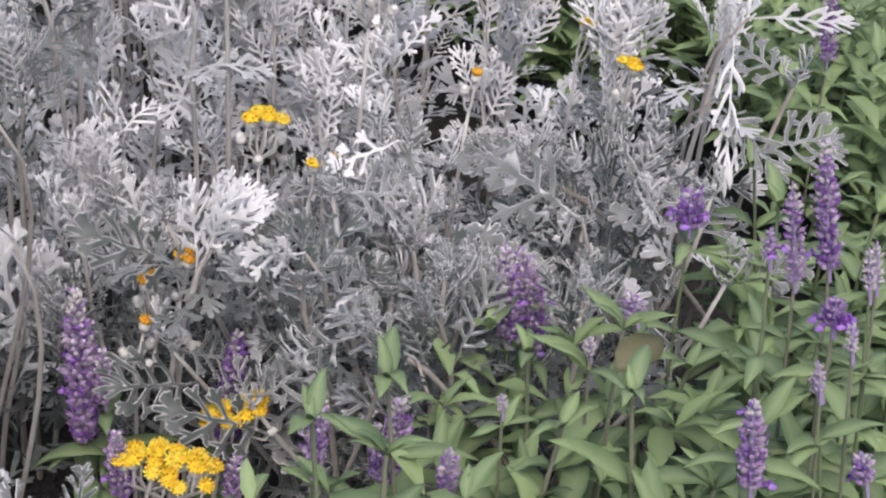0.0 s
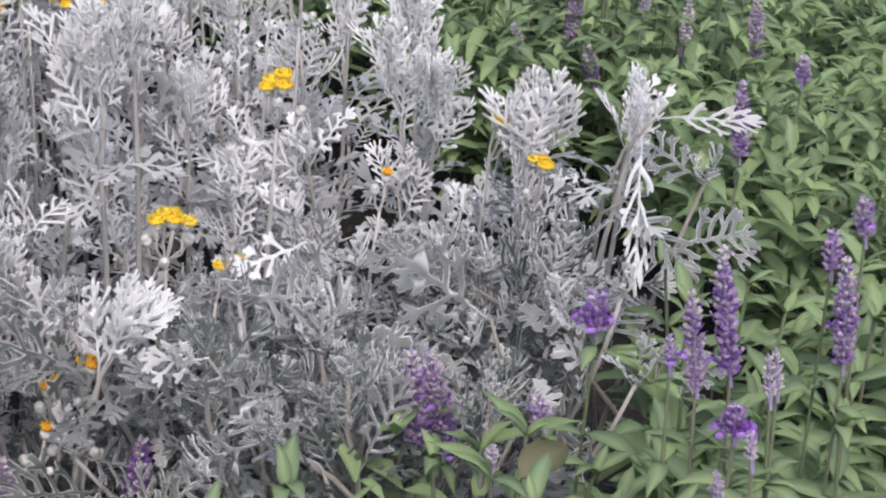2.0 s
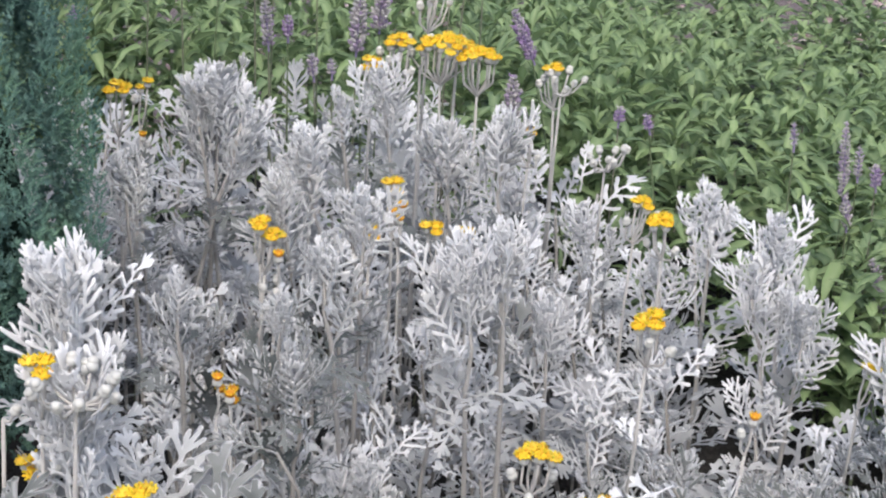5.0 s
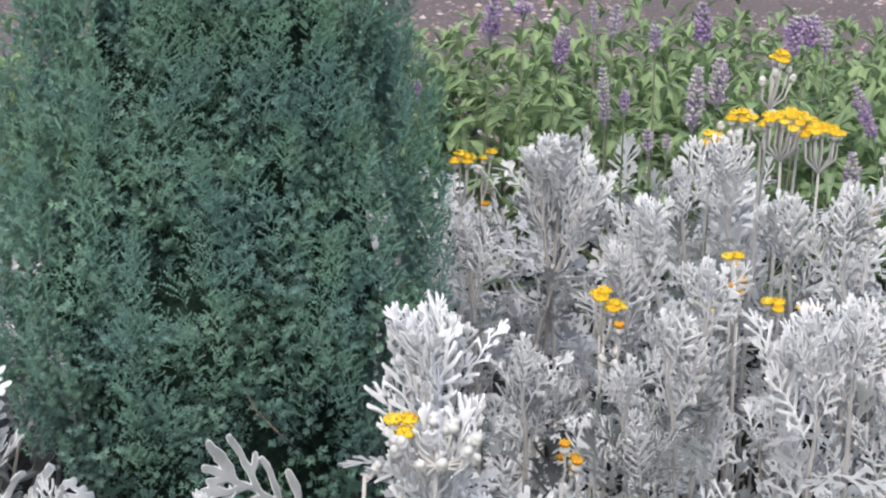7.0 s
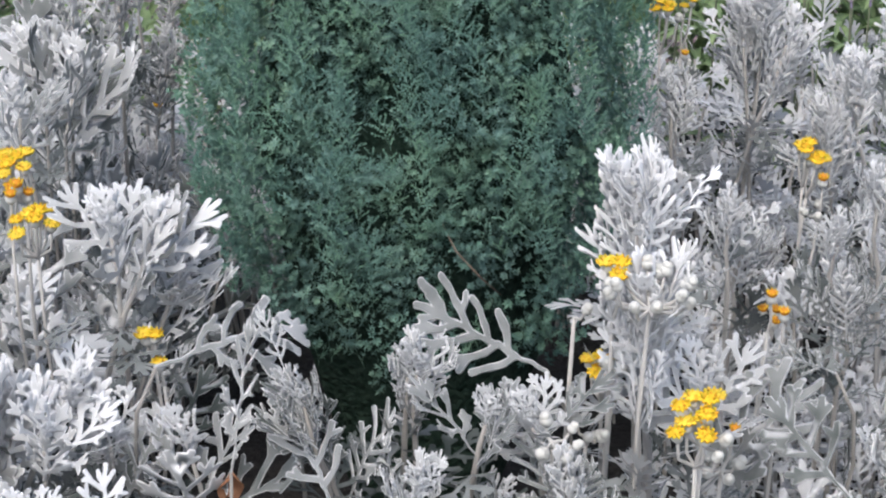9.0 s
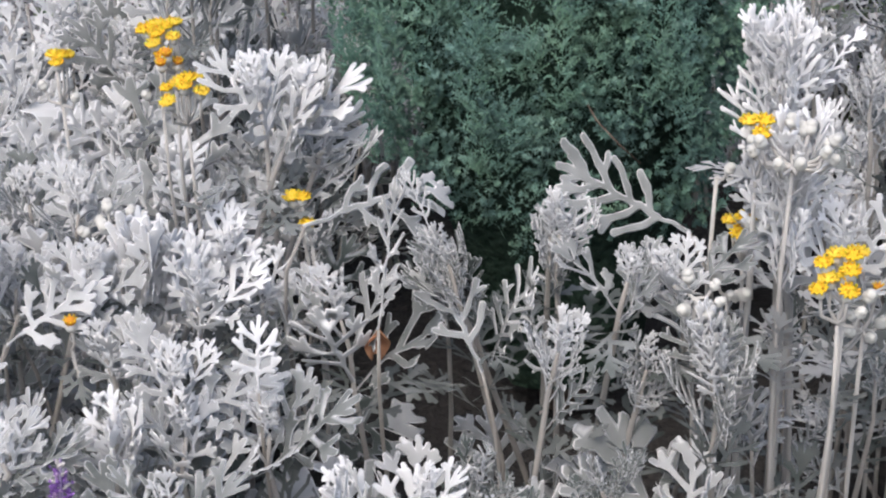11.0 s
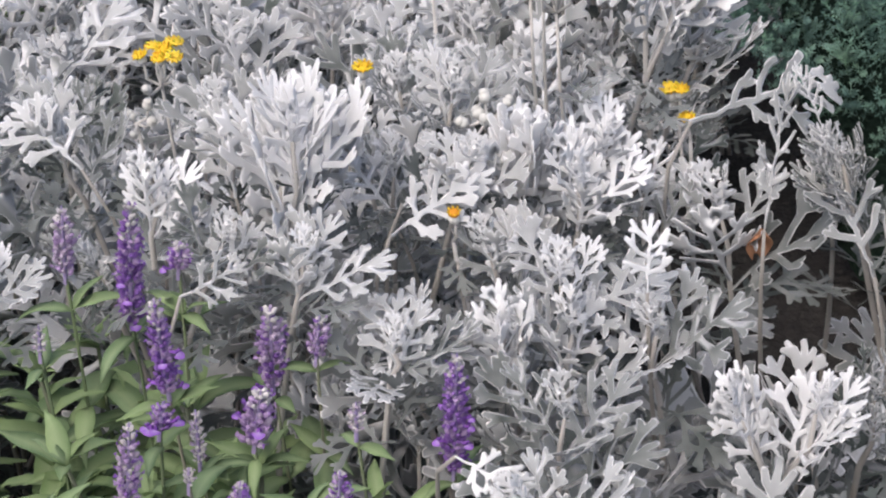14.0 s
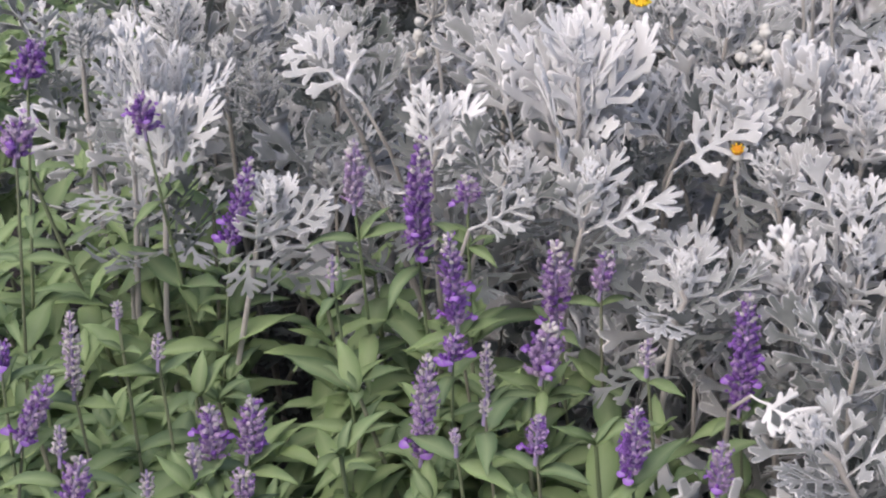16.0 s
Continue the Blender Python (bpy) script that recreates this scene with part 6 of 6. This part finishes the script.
corymb(0.559, 1.800, 0.603, 7, "open", 0.16, 0.020, 32, buds=6)
corymb(0.531, 1.801, 0.577, 5, "open", 0.14, 0.014, 33, buds=2)
corymb(0.586, 1.807, 0.621, 0, "bud", 0.18, 0.012, 34, buds=3)
corymb(0.629, 1.807, 0.628, 0, "bud", 0.18, 0.008, 35, buds=2)
corymb(0.771, 1.809, 0.575, 0, "bud", 0.16, 0.018, 36, buds=5)
corymb(0.243, 1.807, 0.558, 5, "open", 0.20, 0.014, 37, buds=1)
corymb(0.270, 1.804, 0.560, 2, "open", 0.19, 0.008, 38, buds=0)
corymb(0.260, 1.771, 0.511, 1, "faded", 0.14, 0.012, 39, buds=4)
corymb(0.211, 1.810, 0.488, 0, "bud", 0.12, 0.008, 40, buds=2)
corymb(0.116, 1.049, 0.574, 3, "open", 0.16, 0.012, 41, buds=0)
corymb(0.138, 1.021, 0.590, 0, "bud", 0.14, 0.024, 42, buds=14)
corymb(0.096, 1.075, 0.553, 0, "bud", 0.12, 0.003, 43, buds=1)
corymb(0.111, 1.091, 0.476, 4, "open", 0.12, 0.012, 44, buds=0)
corymb(0.170, 0.974, 0.504, 5, "open", 0.12, 0.016, 45, buds=2)
corymb(0.167, 0.968, 0.492, 5, "open", 0.12, 0.016, 46, buds=1)
corymb(0.199, 1.023, 0.456, 1, "faded", 0.12, 0.012, 47, buds=4)
corymb(0.076, 0.982, 0.497, 0, "bud", 0.10, 0.010, 48, buds=5)
corymb(0.099, 1.034, 0.471, 0, "bud", 0.10, 0.009, 49, buds=4)
corymb(0.126, 1.072, 0.505, 0, "bud", 0.10, 0.009, 50, buds=5)
corymb(-0.360, 1.292, 0.564, 8, "open", 0.15, 0.018, 51, buds=0)
corymb(-0.356, 1.264, 0.545, 4, "faded", 0.13, 0.014, 52, buds=1)
corymb(-0.334, 1.242, 0.531, 8, "open", 0.13, 0.018, 53, buds=0)
corymb(-0.225, 1.129, 0.480, 2, "open", 0.08, 0.007, 54, buds=0)
corymb(-0.216, 1.098, 0.474, 1, "open", 0.08, 0.004, 55, buds=0)
corymb(-0.335, 1.800, 0.440, 1, "faded", 0.14, 0.008, 56, buds=0)
corymb(0.256, 1.205, 0.478, 1, "faded", 0.12, 0.007, 57, buds=0)
corymb(0.263, 1.188, 0.469, 1, "faded", 0.12, 0.008, 58, buds=0)
corymb(-0.434, 1.229, 0.558, 4, "open", 0.14, 0.014, 59, buds=3)
corymb(-0.461, 1.087, 0.512, 1, "open", 0.12, 0.006, 60, buds=0)
corymb(-0.356, 1.066, 0.511, 0, "bud", 0.10, 0.018, 61, buds=9)
corymb(-0.370, 0.973, 0.453, 1, "faded", 0.08, 0.008, 62, buds=0)
corymb(-0.675, 1.132, 0.467, 0, "bud", 0.10, 0.010, 63, buds=4)
corymb(-0.646, 1.139, 0.505, 6, "open", 0.12, 0.020, 64, buds=2)

# ---- an old sage with one large olive leaf ----
old_sage = thing("sage", (0.640, 0.760, 0), "old sage stem with one large olive-brown leaf", "plant", "sages of the bed")
sage_stem(old_sage, Vector((0, 0, 0)), Vector((-0.024, -0.026, 0.402)))
part("leaf", lance_leaf(3, 0.058, 0.025, 0.7, 0.35, 8, mat=OLIVE), old_sage, frame_of((-0.024, -0.026, 0.400), (0.9, 0.25, 0.30), (0.0, -0.5, 0.9)), "withering olive-brown leaf")

# ---- a withered leaf caught in the stems ----


def dry_leaf(place, seed):
    rng = random.Random(seed)
    verts, faces = [], []
    for k in range(7):
        s = k / 6
        w = 0.0095 * math.sin(math.pi * (0.08 + 0.88 * s)) ** 0.7
        for u in (-1, -0.4, 0.4, 1):
            verts.append((u * w, 0.006 * math.cos(2.2 * u) + 0.003 * math.sin(5 * s), 0.026 * (s - 0.5)))
    for k in range(6):
        for j in range(3):
            o = k * 4 + j
            faces.append([o, o + 1, o + 5, o + 4])
    v, f, kinds = solid(verts, faces, 0.0007)
    ob = new("dry_leaf", make_mesh("dry_leaf", v, f, [DRY]))
    ob.location = place
    ob.rotation_euler = (0.2, 0.1, 0.3)
    return tagged(ob, "curled brown dry leaf caught among felted stems", "leaf")


dry_leaf((-0.157, 1.033, 0.403), 3)
